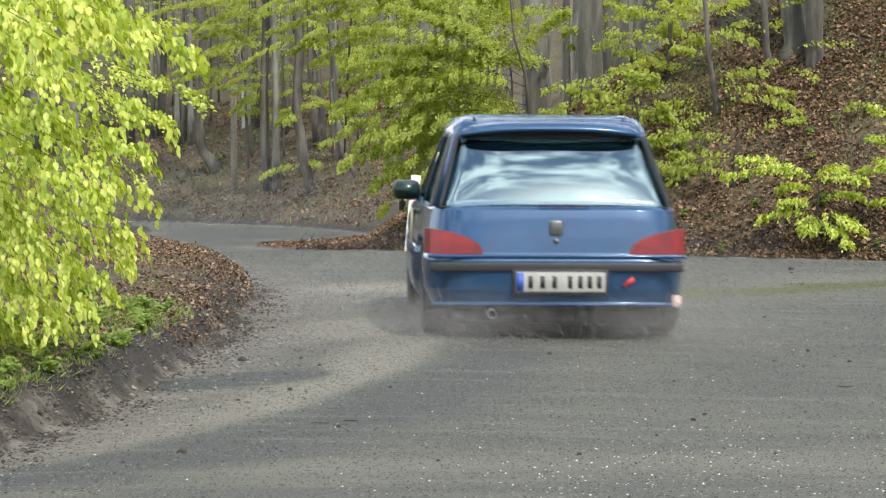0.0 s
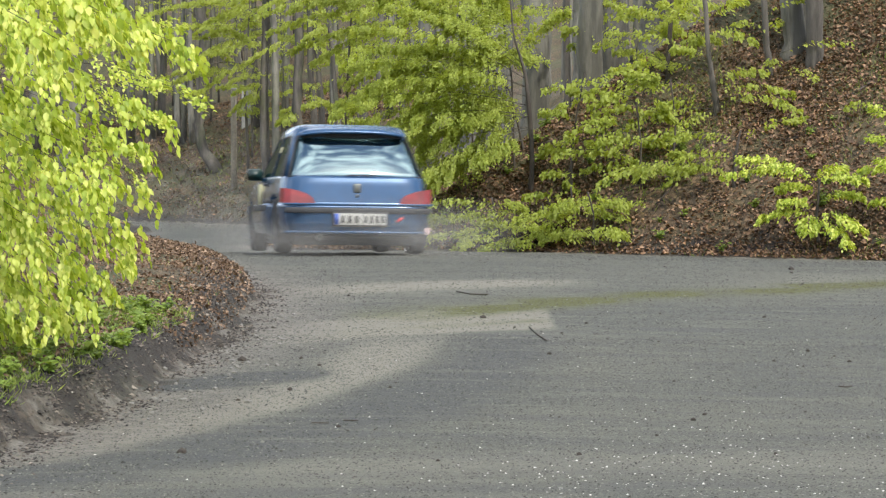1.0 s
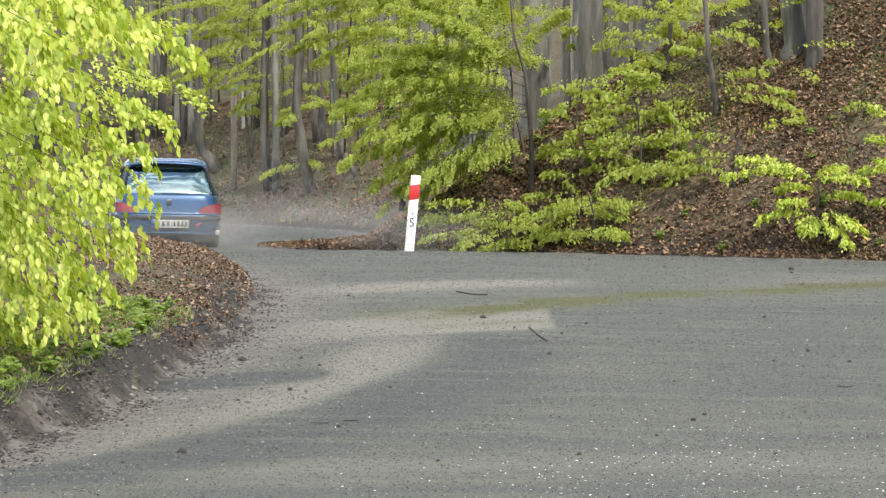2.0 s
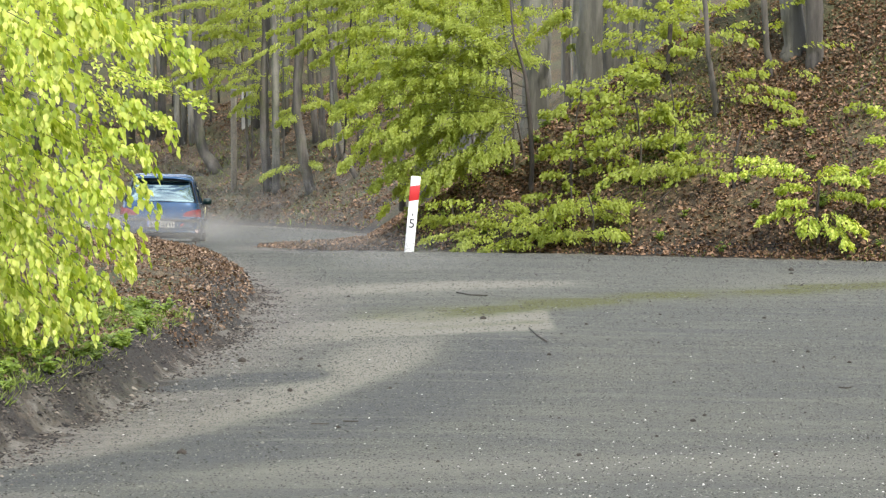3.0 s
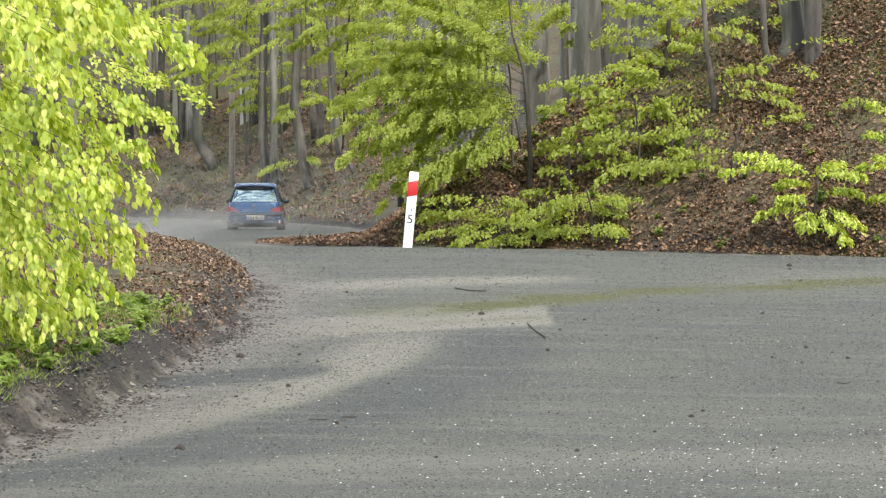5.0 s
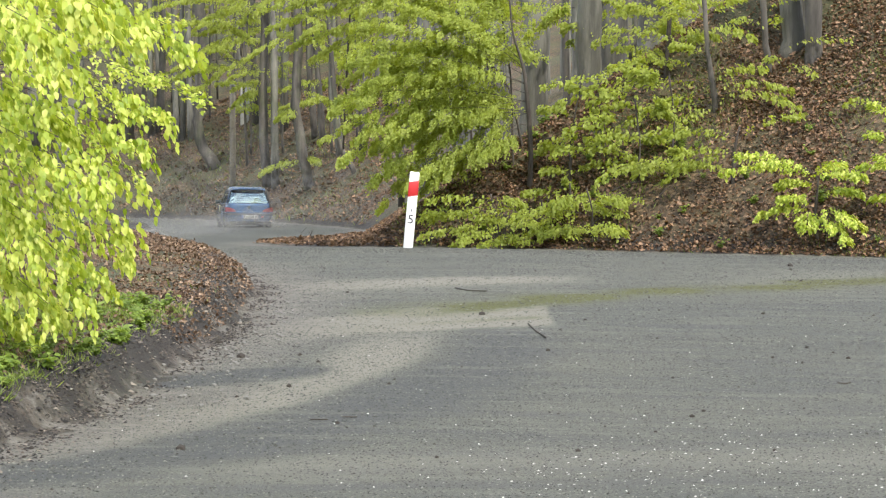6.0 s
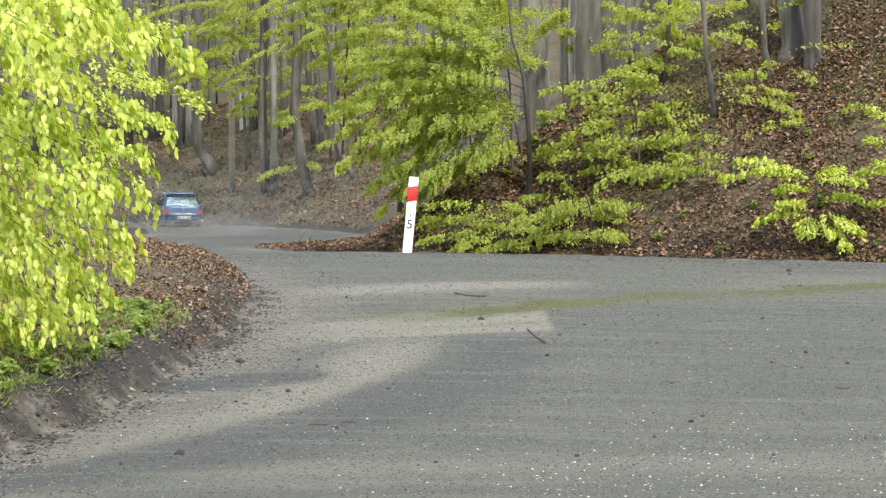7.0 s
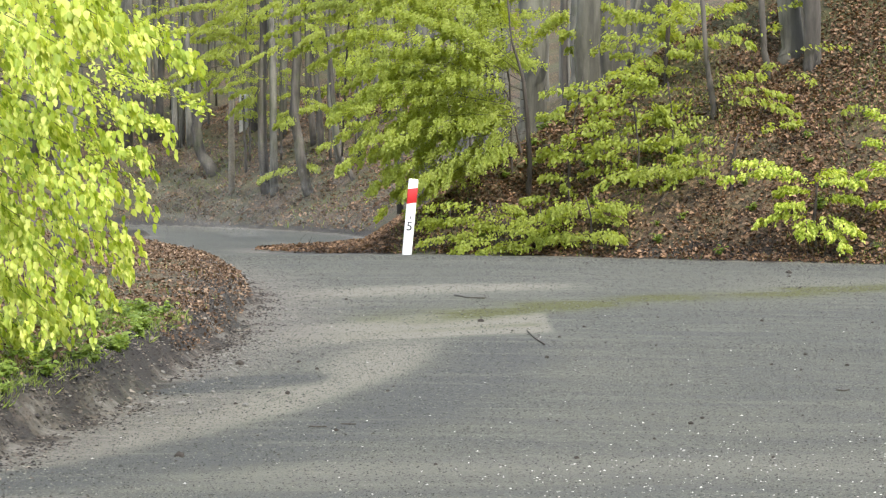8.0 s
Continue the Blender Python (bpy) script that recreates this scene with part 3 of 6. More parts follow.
def hatchback():
    root = tagged(new("car"), "small blue three-door hatchback rally car on the asphalt road", "car")
    part("body", car_shell(), PAINT, root)
    car_cabin(root)
    # roof lip over the rear window
    bm = bmesh.new()
    sec = [(0.02, 0.004), (0.14, 0.04), (0.24, 0.055), (0.24, 0.02), (0.09, -0.012), (0.02, -0.02)]
    rows = []
    for x in np.linspace(-0.525, 0.525, 13):
        lift = -0.035 * (abs(x) / 0.525) ** 3
        rows.append([bm.verts.new((x, 0.45 + y + 0.05 * (abs(x) / 0.525) ** 4, 1.235 + z + lift)) for y, z in sec])
    for a, b in zip(rows, rows[1:]):
        for k in range(6):
            bm.faces.new((a[k], a[(k + 1) % 6], b[(k + 1) % 6], b[k]))
    bm.faces.new(rows[0]), bm.faces.new(rows[-1][::-1])
    bmesh.ops.recalc_face_normals(bm, faces=bm.faces)
    part("roof_spoiler", bm, PAINT, root)
    # black strip put in for the shade that falls beneath the spoiler
    part("spoiler_shade_strip", box(1.04, 0.01, 0.024, (0, 0.545, 1.20), 0.003), RUBBER, root, "black strip standing for the spoiler's shade above the rear window")
    for s in (-1, 1):
        part("roof_rail_cover", box(0.012, 0.22, 0.012, (s * 0.45, 0.78, 1.29), 0.003), DARK_PLASTIC, root)
        part("tail_lamp", lens_shape(s), LAMP_RED, root, "red tail lamp", smooth=False)
        m = part("mirror", box(0.17, 0.10, 0.125, (s * 0.80, 2.28, 0.815), 0.035), MIRROR_GREEN, root, "door mirror, coloured dark green like the forest it reflects")
        part("mirror_glass", box(0.13, 0.004, 0.09, (s * 0.80, 2.228, 0.815)), MIRROR_GREEN, m)
        part("mirror_arm", box(0.10, 0.05, 0.04, (s * 0.70, 2.29, 0.78), 0.01), DARK_PLASTIC, m)
        part("side_strip", box(0.012, 1.25, 0.06, (s * 0.79, 1.82, 0.46), 0.004), DARK_PLASTIC, root)
        part("door_handle", box(0.02, 0.16, 0.03, (s * 0.775, 1.50, 0.70), 0.006), DARK_PLASTIC, root)
        part("mudflap", box(0.18, 0.012, 0.18, (s * 0.66, 0.32, 0.20), 0.004), DARK_PLASTIC, root)
        part("window_sticker", box(0.003, 0.12, 0.06, (s * 0.655, 1.06, 1.05), 0, None, Matrix.Rotation(radians(-s * 19), 4, "Y")), STICKER, root, "pale sticker on the side window")
        part("door_sticker", box(0.004, 0.30, 0.22, (s * 0.778, 1.95, 0.60)), STICKER, root, "pale rectangular door sticker")
        for ax in AXLES:
            wheel(root, s * 0.675, ax)
    part("bumper_strip", box(1.47, 0.02, 0.055, (0, -0.004, 0.43), 0.008), DARK_PLASTIC, root, "black bumper strip")
    part("bumper_edge", box(1.50, 0.03, 0.022, (0, 0.022, 0.492), 0.006), PAINT, root, "painted upper bumper edge")
    part("bumper_lip", box(1.46, 0.03, 0.02, (0, 0.012, 0.215), 0.006), PAINT, root)
    part("underbody", box(1.25, 3.0, 0.09, (0, 1.7, 0.13), 0.01), DARK_PLASTIC, root)
    part("boot_badge", box(0.075, 0.018, 0.09, (0, 0.078, 0.655), 0.012), SILVER, root, "plain metal badge")
    part("boot_lock", lathe([(-0.006, 0.016), (0.006, 0.016)], 14), SILVER, root).matrix_local = pose(0, 0.072, 0.58, 0, 0, 90)
    part("rear_wiper", box(0.30, 0.012, 0.012, (0.05, 0.125, 0.785), 0.004), DARK_PLASTIC, root)
    plate = part("number_plate", box(0.52, 0.010, 0.115, (0.02, -0.016, 0.345), 0.003), PLATE_WHITE, root, "white number plate")
    part("blue_strip", box(0.042, 0.004, 0.108, (-0.217, -0.0225, 0.345)), plain("plate_blue", (0.03, 0.08, 0.35), 0.5), plate)
    part("plate_frame", box(0.56, 0.012, 0.15, (0.02, -0.009, 0.345), 0.004), DARK_PLASTIC, plate)
    for x in (-0.155, -0.085, -0.015, 0.075, 0.135, 0.19, 0.245):
        part("bar", box(0.026, 0.003, 0.07, (x, -0.0225, 0.345)), INK, plate)
    part("tow_mark", box(0.075, 0.006, 0.022, (0.42, -0.008, 0.345), 0, None, Matrix.Rotation(radians(-40), 4, "Y")), RED_FILM, root, "red tow arrow")
    part("rear_reflector", box(0.05, 0.01, 0.07, (0.70, 0.0, 0.235), 0.01), plain("pale_lens", (0.6, 0.45, 0.42), 0.3), root)
    part("exhaust", lathe([(-0.12, 0.028), (0.1, 0.028), (0.1, 0.022), (0.02, 0.02)], 16), SILVER, root).matrix_local = pose(-0.38, 0.06, 0.16, 0, 0, -90)
    for x in (-0.33, 0.33):
        seat = part("seat", box(0.46, 0.12, 0.60, (x, 1.45, 0.75), 0.05, None, Matrix.Rotation(radians(-12), 4, "X")), CLOTH, root)
        part("headrest", box(0.24, 0.08, 0.16, (x, 1.37, 1.10), 0.03), CLOTH, seat)
    part("dashboard", box(1.15, 0.35, 0.18, (0, 2.35, 0.78), 0.05), DARK_PLASTIC, root)
    part("parcel_shelf", box(1.1, 0.40, 0.02, (0, 0.52, 0.825), 0.005), CLOTH, root)
    for s in (-1, 1):
        v, f = tube([[(s * 0.50, 0.75, 0.8, 0.02), (s * 0.47, 1.1, 1.18, 0.02), (s * 0.47, 1.25, 1.22, 0.02)]], 8)
        raw("roll_bar", v, f, SILVER, root)
    return root


car = hatchback()
# seconds, x, y of the tail, heading (degrees to the left), lean
DRIVE = np.array([(0.0, 0.66, 17.2, 2.6, 0.3), (0.5, 0.30, 23.2, 6.0, 0.4), (1.0, -0.85, 29.5, 9.5, 0.9), (1.5, -2.34, 35.4, 11.0, 2.2), (1.7, -3.0, 38.3, 11.0, 1.4), (2.25, -4.6, 46.2, 7.5, 1.5),
                  (2.8, -5.33, 53.8, 3.0, 2.2), (3.2, -5.34, 58.0, 2.0, 1.2), (3.6, -5.40, 63.0, 1.0, 0.5), (4.0, -5.43, 69.0, 0.0, 0.2), (4.5, -5.30, 75.5, -1.0, 0.0), (5.2, -5.18, 84.0, 2.5, 0.3),
                  (5.8, -5.72, 91.5, 8.0, 0.8), (6.5, -7.65, 102.4, 11.5, 0.8), (7.0, -9.5, 109.3, 14.5, 0.8), (7.2, -10.45, 112.2, 18.0, 0.8), (7.4, -11.9, 114.6, 25.0, 0.8), (7.7, -15.0, 117.2, 45.0, 0.5), (8.0, -18.8, 118.8, 62.0, 0.3)])


def drive_at(t):
    """The car's tail, heading and lean at t, smoothly between the rows."""
    k = int(np.clip(np.searchsorted(DRIVE[:, 0], t) - 1, 0, len(DRIVE) - 2))
    a, b = DRIVE[k], DRIVE[k + 1]
    slope = np.gradient(DRIVE[:, 1:], DRIVE[:, 0], axis=0)
    h = b[0] - a[0]
    u = (t - a[0]) / h
    return (2 * u ** 3 - 3 * u ** 2 + 1) * a[1:] + (u ** 3 - 2 * u ** 2 + u) * h * slope[k] + (3 * u ** 2 - 2 * u ** 3) * b[1:] + (u ** 3 - u ** 2) * h * slope[k + 1]


def car_pose(t):
    x, y, head, lean = drive_at(t)
    fx, fy = -math.sin(radians(head)), math.cos(radians(head))
    z0, z1 = land_at(x + fx * AXLES[0], y + fy * AXLES[0]), land_at(x + fx * AXLES[1], y + fy * AXLES[1])
    pitch = math.atan2(z1 - z0, AXLES[1] - AXLES[0])
    rise = np.interp(t, [0, 0.5, 1.0, 1.5], [0.0, 0.035, 0.02, -0.005])      # the springs lift over the crest
    return pose(x, y, z0 + rise - math.sin(pitch) * AXLES[0], math.degrees(pitch), lean, head)


def motions():
    times = [k / 10 for k in range(81)]
    walk(car, [(t, car_pose(t)) for t in times])
    for hub, x, y in WHEELS:
        rows, turn = [], 0.0
        for k in range(241):
            rows.append((k / 30, pose(x, y, 0.28, -turn)))
            turn += 84
        walk(hub, rows)
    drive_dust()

# ---- trees ----
def spread_leaves(p0, p1, n, wide, rng, hang=0.35, arch=0.10, sag=0.25):
    """Leaf bases, directions and normals of one flat spray along the bough p0-p1."""
    along = p1 - p0
    L = np.linalg.norm(along)
    flat = np.array([-along[1], along[0], 0.0])
    flat /= np.linalg.norm(flat) + 1e-6
    w = 1.04 * np.sqrt(rng.uniform(0.015, 1.0, n))
    side = rng.uniform(-1, 1, n)
    slots = np.sort(rng.uniform(0.1, 1.05, (2, 13)), axis=1)      # leaves gather along side twigs
    half = (side > 0).astype(int)
    near = np.array([np.abs(slots[h] - v).argmin() for h, v in zip(half, w)])
    w = np.clip(0.55 * slots[half, near] + 0.45 * w, 0.1, 1.05)
    side = side * wide * (1.15 - 0.75 * w) * rng.uniform(0.6, 1.15, (2, 13))[half, near]
    base = p0 + w[:, None] * along + side[:, None] * flat
    base = base + 0.35 * np.abs(side)[:, None] * along / L
    base[:, 2] += arch * L * np.sin(w * 3.0) - sag * np.abs(side) + rng.normal(0, 0.018 + 0.03 * wide, n)
    way = along / L * 0.55 + flat * np.sign(side)[:, None] * 0.75 + rng.normal(0, 0.26, (n, 3)) + np.array([0, 0, -hang])
    up = np.array([0, -0.25, 1.0]) + rng.normal(0, 0.42, (n, 3))
    return base, way, up


def bough_path(p0, p1, r, arch=0.10):
    L = np.linalg.norm(p1 - p0)
    return [(*(p0 + u * (p1 - p0) + np.array([0, 0, arch * L * math.sin(u * 3.0)])), max(0.0014, r * (1 - 0.85 * u))) for u in np.linspace(0, 1, 7)]


SEED = [50]


def sapling(stem, sprays, label, leaf, size, n, wide, bark, name="beech_sapling", category="young tree", hang=0.8, arch=0.10, sag=0.25, group="young beeches"):
    SEED[0] += 1
    rng = np.random.RandomState(SEED[0])
    foot = np.array(stem[0][:3])
    root = tagged(new(name), label, category, group)
    root.matrix_world = pose(*foot)
    S = np.array(stem, float)
    S[:, :3] -= foot
    fine = np.linspace(0, 1, 3 * len(S))
    knots = np.linspace(0, 1, len(S))
    path = np.stack([np.interp(fine, knots, S[:, k]) for k in range(4)], -1)
    path[1:-1, :2] += rng.normal(0, 0.15, (len(path) - 2, 2)) * path[1:-1, 3:4]
    v, f = tube([path], 9)
    raw("trunk", v, f, bark, root)
    for x0, y0, z0, x1, y1, z1 in sprays:
        p0, p1 = np.array([x0, y0, z0]) - foot, np.array([x1, y1, z1]) - foot
        near = path[np.argmin(np.abs(path[:, 2] - (p0[2] - 0.1)))]
        p0 = p0 * 0.25 + near[:3] * 0.75 if np.linalg.norm(near[:3] - p0) < 1.2 else p0
        L = np.linalg.norm(p1 - p0)
        v, f = tube([bough_path(p0, p1, min(near[3] * 0.4, (0.0022 + 0.0012 * L) * (0.35 if hang > 1 else 1)), arch)], 5)
        limb = raw("bough", v, f, bark, root)
        b, wy, up = spread_leaves(p0, p1, n, wide, rng, hang, arch, sag)
        leaves("foliage", b, wy, up, rng.uniform(0.65, 1.2, n) * size, leaf, limb, simple=size > 0.08)
    return root


def trunk_tree(stem, bark, label, full=60, reach=1.0):
    """A forest trunk whose crown is above, in the closed canopy."""
    SEED[0] += 1
    rng = np.random.RandomState(SEED[0])
    foot = np.array(stem[0][:3])
    root = tagged(new("forest_beech"), label, "tree", "forest beeches")
    root.matrix_world = pose(*foot)
    S = np.array(stem, float)
    S[:, :3] -= foot
    top = S[-1]
    S = np.vstack([S, [top[0] + rng.normal(0, 0.3), top[1], top[2] + 5, 0.03]])
    fine, knots = np.linspace(0, 1, 3 * len(S)), np.linspace(0, 1, len(S))
    path = np.stack([np.interp(fine, knots, S[:, k]) for k in range(4)], -1)
    path[2:-1, :2] += rng.normal(0, 0.16, (len(path) - 3, 2)) * path[2:-1, 3:4]
    path[1:-1, 3] *= rng.uniform(0.93, 1.07, len(path) - 2)
    v, f = tube([path], 11)
    raw("trunk", v, f, bark, root)
    P, W, U, limbs = [], [], [], []
    for k in range(10):
        u = rng.uniform(0.5, 1.0)
        p0 = np.array([np.interp(u, fine, path[:, c]) for c in range(3)])
        a, L = rng.uniform(0, 6.283), rng.uniform(1.2, 2.8) * reach
        p1 = p0 + np.array([math.cos(a) * L, math.sin(a) * L, rng.uniform(-0.3, 0.7)])
        limbs.append(bough_path(p0, p1, 0.03))
        b, w, up = spread_leaves(p0, p1, full, 0.6 * reach, rng)
        P.append(b), W.append(w), U.append(up)
    v, f = tube(limbs, 4)
    tagged(raw("branchwork", v, f, bark, root), kind="stuff")
    leaves("crown", np.concatenate(P), np.concatenate(W), np.concatenate(U), rng.uniform(0.7, 1.2, 10 * full) * 0.115, LEAF_GREEN, root, simple=True, wide=0.34)
    return root


# saplings on the bank and trees behind the bend
sapling([(1.07, 36.05, 0.49, 0.034), (1.08, 36.03, 1.1, 0.031), (1.05, 36.01, 1.58, 0.028), (1.01, 35.99, 1.95, 0.022), (0.93, 35.97, 2.23, 0.017), (0.85, 35.95, 2.5, 0.012), (0.79, 35.93, 3.19, 0.01)],
        [(0.93, 36.05, 2.16, -0.58, 35.99, 2.78), (0.9, 36.05, 2.02, -0.98, 35.58, 2.49), (0.97, 36.05, 1.89, -1.2, 36.1, 2.06),
            (0.97, 36.05, 1.78, -0.92, 35.99, 1.82), (0.99, 36.05, 1.68, -1.26, 35.97, 1.51), (1, 36.05, 1.61, -0.98, 35.88, 1.17),
            (1, 36.05, 1.54, -1.15, 35.75, 0.93), (1, 36.05, 1.44, -0.82, 36.17, 0.65), (1, 36.05, 1.37, -0.71, 35.85, 0.35),
            (1, 36.05, 1.34, -0.33, 35.82, 0.45), (0.93, 36.05, 1.54, -0.03, 36.17, 0.72), (0.9, 36.05, 1.75, 0.11, 36.08, 1.27),
            (0.9, 36.05, 1.96, 0.04, 35.68, 1.95), (0.88, 36.05, 2.23, 0.11, 36.06, 2.64), (0.97, 36.05, 1.27, 0.45, 35.73, 0.96),
            (0.87, 36.05, 2.37, 0.66, 36.34, 2.86)],
        "young beech sapling with broad layers of fresh green leaves", LEAF_GREEN, 0.038, 2100, 0.46, BARK_TWIG)
sapling([(1.06, 36.9, 0.8, 0.02), (0.85, 36.88, 1.8, 0.01), (0.6, 36.86, 2.11, 0.01), (0.46, 36.84, 2.53, 0.01)],
        [(1.06, 36.9, 2.17, 1.51, 36.74, 2.78), (0.92, 36.9, 2.18, -0.3, 36.29, 2.31), (0.85, 36.9, 1.83, -0.44, 36.27, 1.48),
            (0.85, 36.9, 1.9, -0.58, 36.31, 1.06), (0.75, 36.9, 1.9, -0.66, 36.86, 2.04), (0.68, 36.9, 2.04, -0.17, 36.32, 2.86),
            (0.68, 36.9, 2.11, -0.59, 36.58, 3.08), (0.82, 36.9, 1.83, 0.32, 36.42, 1.55), (0.85, 36.9, 1.8, -0.31, 36.73, 1.06),
            (0.75, 36.9, 1.97, -0.87, 36.63, 2.32)],
        "slim beech sapling with fresh green layered leaves", LEAF_GREEN, 0.038, 2100, 0.46, BARK_TWIG)
sapling([(1.54, 35.75, 0.48, 0.03), (1.55, 35.73, 1, 0.02), (1.61, 35.71, 1.54, 0.01), (1.71, 35.69, 2.02, 0.01)],
        [(1.2, 35.75, 1.75, 2.48, 36.04, 2.16), (1.54, 35.75, 1.54, 1.2, 35.83, 1.54), (1.47, 35.75, 1.44, 2, 35.41, 1.44),
            (1.27, 35.75, 1.06, 2.17, 35.95, 1.2), (2.09, 35.75, 1.12, 1.21, 36.21, 1.03), (2.09, 35.75, 0.86, 1.2, 35.75, 0.79),
            (2.26, 35.26, 0.63, 1.47, 35.65, 0.69), (1.79, 35.36, 0.53, 0.99, 35.59, 0.52), (2.22, 35.75, 1.81, 1.54, 35.82, 1.81),
            (1.68, 35.75, 1.2, 2.34, 35.55, 0.93)],
        "small beech sapling rooted in brown leaf litter", LEAF_GREEN, 0.052, 240, 0.18, BARK_TWIG)
sapling([(0.65, 35.4, -0.11, 0.02), (0.65, 35.38, 0.26, 0.01), (0.58, 35.36, 0.53, 0.01)],
        [(1.46, 35.4, 0.46, -0.16, 35.34, 0.43), (1.12, 35.36, 0.26, -0.1, 35.68, 0.21), (0.78, 35.31, 0.06, -0.23, 35.44, 0.02),
            (0.65, 35.4, 0.26, 1.17, 35, 0.13), (0.58, 35.4, 0.53, 0.99, 35.4, 0.39), (0.51, 35.4, 0.19, 0.17, 34.98, -0.07)],
        "low green bush at the foot of the bank", LEAF_GREEN, 0.044, 330, 0.2, BARK_TWIG)
sapling([(1.77, 34.85, -0.07, 0.02), (1.77, 34.83, 0.34, 0.01), (1.7, 34.81, 0.6, 0.01)],
        [(1.97, 34.85, 0.34, 0.77, 34.72, 0.24), (1.97, 34.85, 0.2, 1.17, 34.85, 0.04), (1.7, 34.85, 0.54, 2.16, 34.75, 0.41),
            (1.83, 34.85, 0.27, 2.07, 34.38, 0.09), (1.7, 34.85, 0.6, 1.29, 34.6, 0.41)],
        "low green bush in leaf litter", LEAF_GREEN, 0.046, 380, 0.22, BARK_TWIG)
sapling([(3.37, 36.35, 1.43, 0.04), (3.31, 36.33, 1.89, 0.04), (3.25, 36.31, 2.24, 0.03), (3.22, 36.29, 2.58, 0.03), (3.19, 36.27, 3.14, 0.03)],
        [(3.24, 36.35, 2.24, 2.03, 35.92, 2.5), (3.23, 36.35, 2.52, 2.22, 36.84, 2.82), (3.24, 36.35, 2.66, 2.71, 36.82, 2.88),
            (3.26, 36.35, 2.1, 2.07, 36.65, 2.04), (3.28, 36.35, 1.96, 1.99, 36.45, 1.69), (3.31, 36.35, 1.82, 2.34, 36.5, 1.44),
            (3.33, 36.35, 1.69, 2.1, 36.02, 1.27), (3.3, 36.35, 2.03, 3.9, 36.14, 2.03), (3.31, 36.35, 1.89, 4.21, 35.85, 1.75),
            (3.33, 36.35, 1.75, 4.2, 35.5, 1.57), (3.23, 36.35, 2.59, 3.74, 35.9, 2.4), (3.23, 36.35, 2.72, 3.69, 36.83, 2.92),
            (3.26, 36.35, 2.31, 2.81, 36.29, 2.31), (3.33, 36.35, 1.62, 2.71, 35.95, 1.23)],
        "dark slender beech sapling with tiered leaf sprays", LEAF_GREEN, 0.052, 260, 0.2, BARK_DARK)
sapling([(3.42, 34.8, 0.57, 0.03), (3.42, 34.78, 1, 0.02), (3.49, 34.76, 1.33, 0.01)],
        [(3.62, 34.8, 1.27, 2.68, 34.62, 1.21), (3.62, 34.8, 1.13, 2.74, 34.56, 0.97), (3.36, 34.8, 1.07, 2.62, 34.69, 0.7),
            (3.56, 34.8, 1.3, 4.26, 35.13, 1.45), (2.76, 34.8, 0.87, 1.98, 35.04, 0.8), (3.36, 34.8, 0.93, 2.95, 34.68, 0.87),
            (2.43, 34.8, 1, 1.81, 34.31, 0.68), (2.49, 34.8, 1.33, 1.98, 35.1, 1.07)],
        "small beech sapling with flat leaf tiers", LEAF_GREEN, 0.052, 180, 0.14, BARK_TWIG)
sapling([(4.24, 33.4, -0.04, 0.02), (4.21, 33.38, 0.37, 0.02), (4.24, 33.36, 0.75, 0.01)],
        [(4.18, 33.4, 0.88, 3.17, 33.17, 0.79), (4.18, 33.4, 0.95, 3.36, 33.48, 0.98), (4.24, 33.4, 0.91, 4.71, 32.93, 0.73),
            (4.24, 33.4, 0.75, 3.81, 33.56, 0.66), (4.3, 33.4, 0.69, 4.7, 33.29, 0.57), (4.24, 33.4, 0.5, 3.57, 33.4, 0.31),
            (4.3, 33.4, 0.56, 3.78, 33.31, 0.5), (4.37, 33.4, 0.44, 4.65, 32.95, 0.2), (4.34, 33.4, 0.37, 4.49, 32.9, 0.06),
            (4.24, 33.4, 0.82, 4.56, 33.87, 0.88), (4.18, 33.4, 0.88, 3.56, 33.01, 0.89), (3.92, 33.4, 0.44, 4.09, 33.21, 0.19)],
        "bright young beech bush on the leafy bank", LEAF_YELLOW, 0.047, 380, 0.17, BARK_TWIG)
sapling([(4.08, 36.8, 1.93, 0.05), (4.02, 36.78, 2.32, 0.04), (3.99, 36.76, 2.67, 0.04), (3.96, 36.74, 3.23, 0.04)],
        [(3.97, 36.8, 2.67, 3.57, 36.34, 2.62), (4.01, 36.8, 2.6, 4.21, 37.04, 2.68), (4.6, 36.8, 2.39, 5, 36.4, 2.38),
            (4.46, 36.8, 2.25, 4.01, 36.51, 2.16), (5.11, 35.21, 1.64, 4.8, 35.15, 1.6), (4.04, 36.8, 2.81, 4.48, 36.94, 2.96),
            (4.82, 36.31, 2.1, 4.51, 36.05, 1.96)],
        "dark young tree on the upper bank", LEAF_GREEN, 0.052, 60, 0.11, BARK_DARK)
sapling([(5.13, 33, 0.07, 0.03), (5.13, 32.98, 0.7, 0.03), (5.11, 32.96, 1.2, 0.01)],
        [(5.13, 33, 1.14, 4.71, 32.67, 1.23), (5.13, 33, 0.95, 4.72, 33.38, 0.86), (5.13, 33, 0.89, 4.89, 33.28, 0.98),
            (5.13, 33, 1.45, 4.73, 32.63, 1.57), (5.12, 33, 0.57, 4.83, 33.3, 0.5)],
        "young beech bush on the bank", LEAF_YELLOW, 0.052, 150, 0.14, BARK_TWIG)
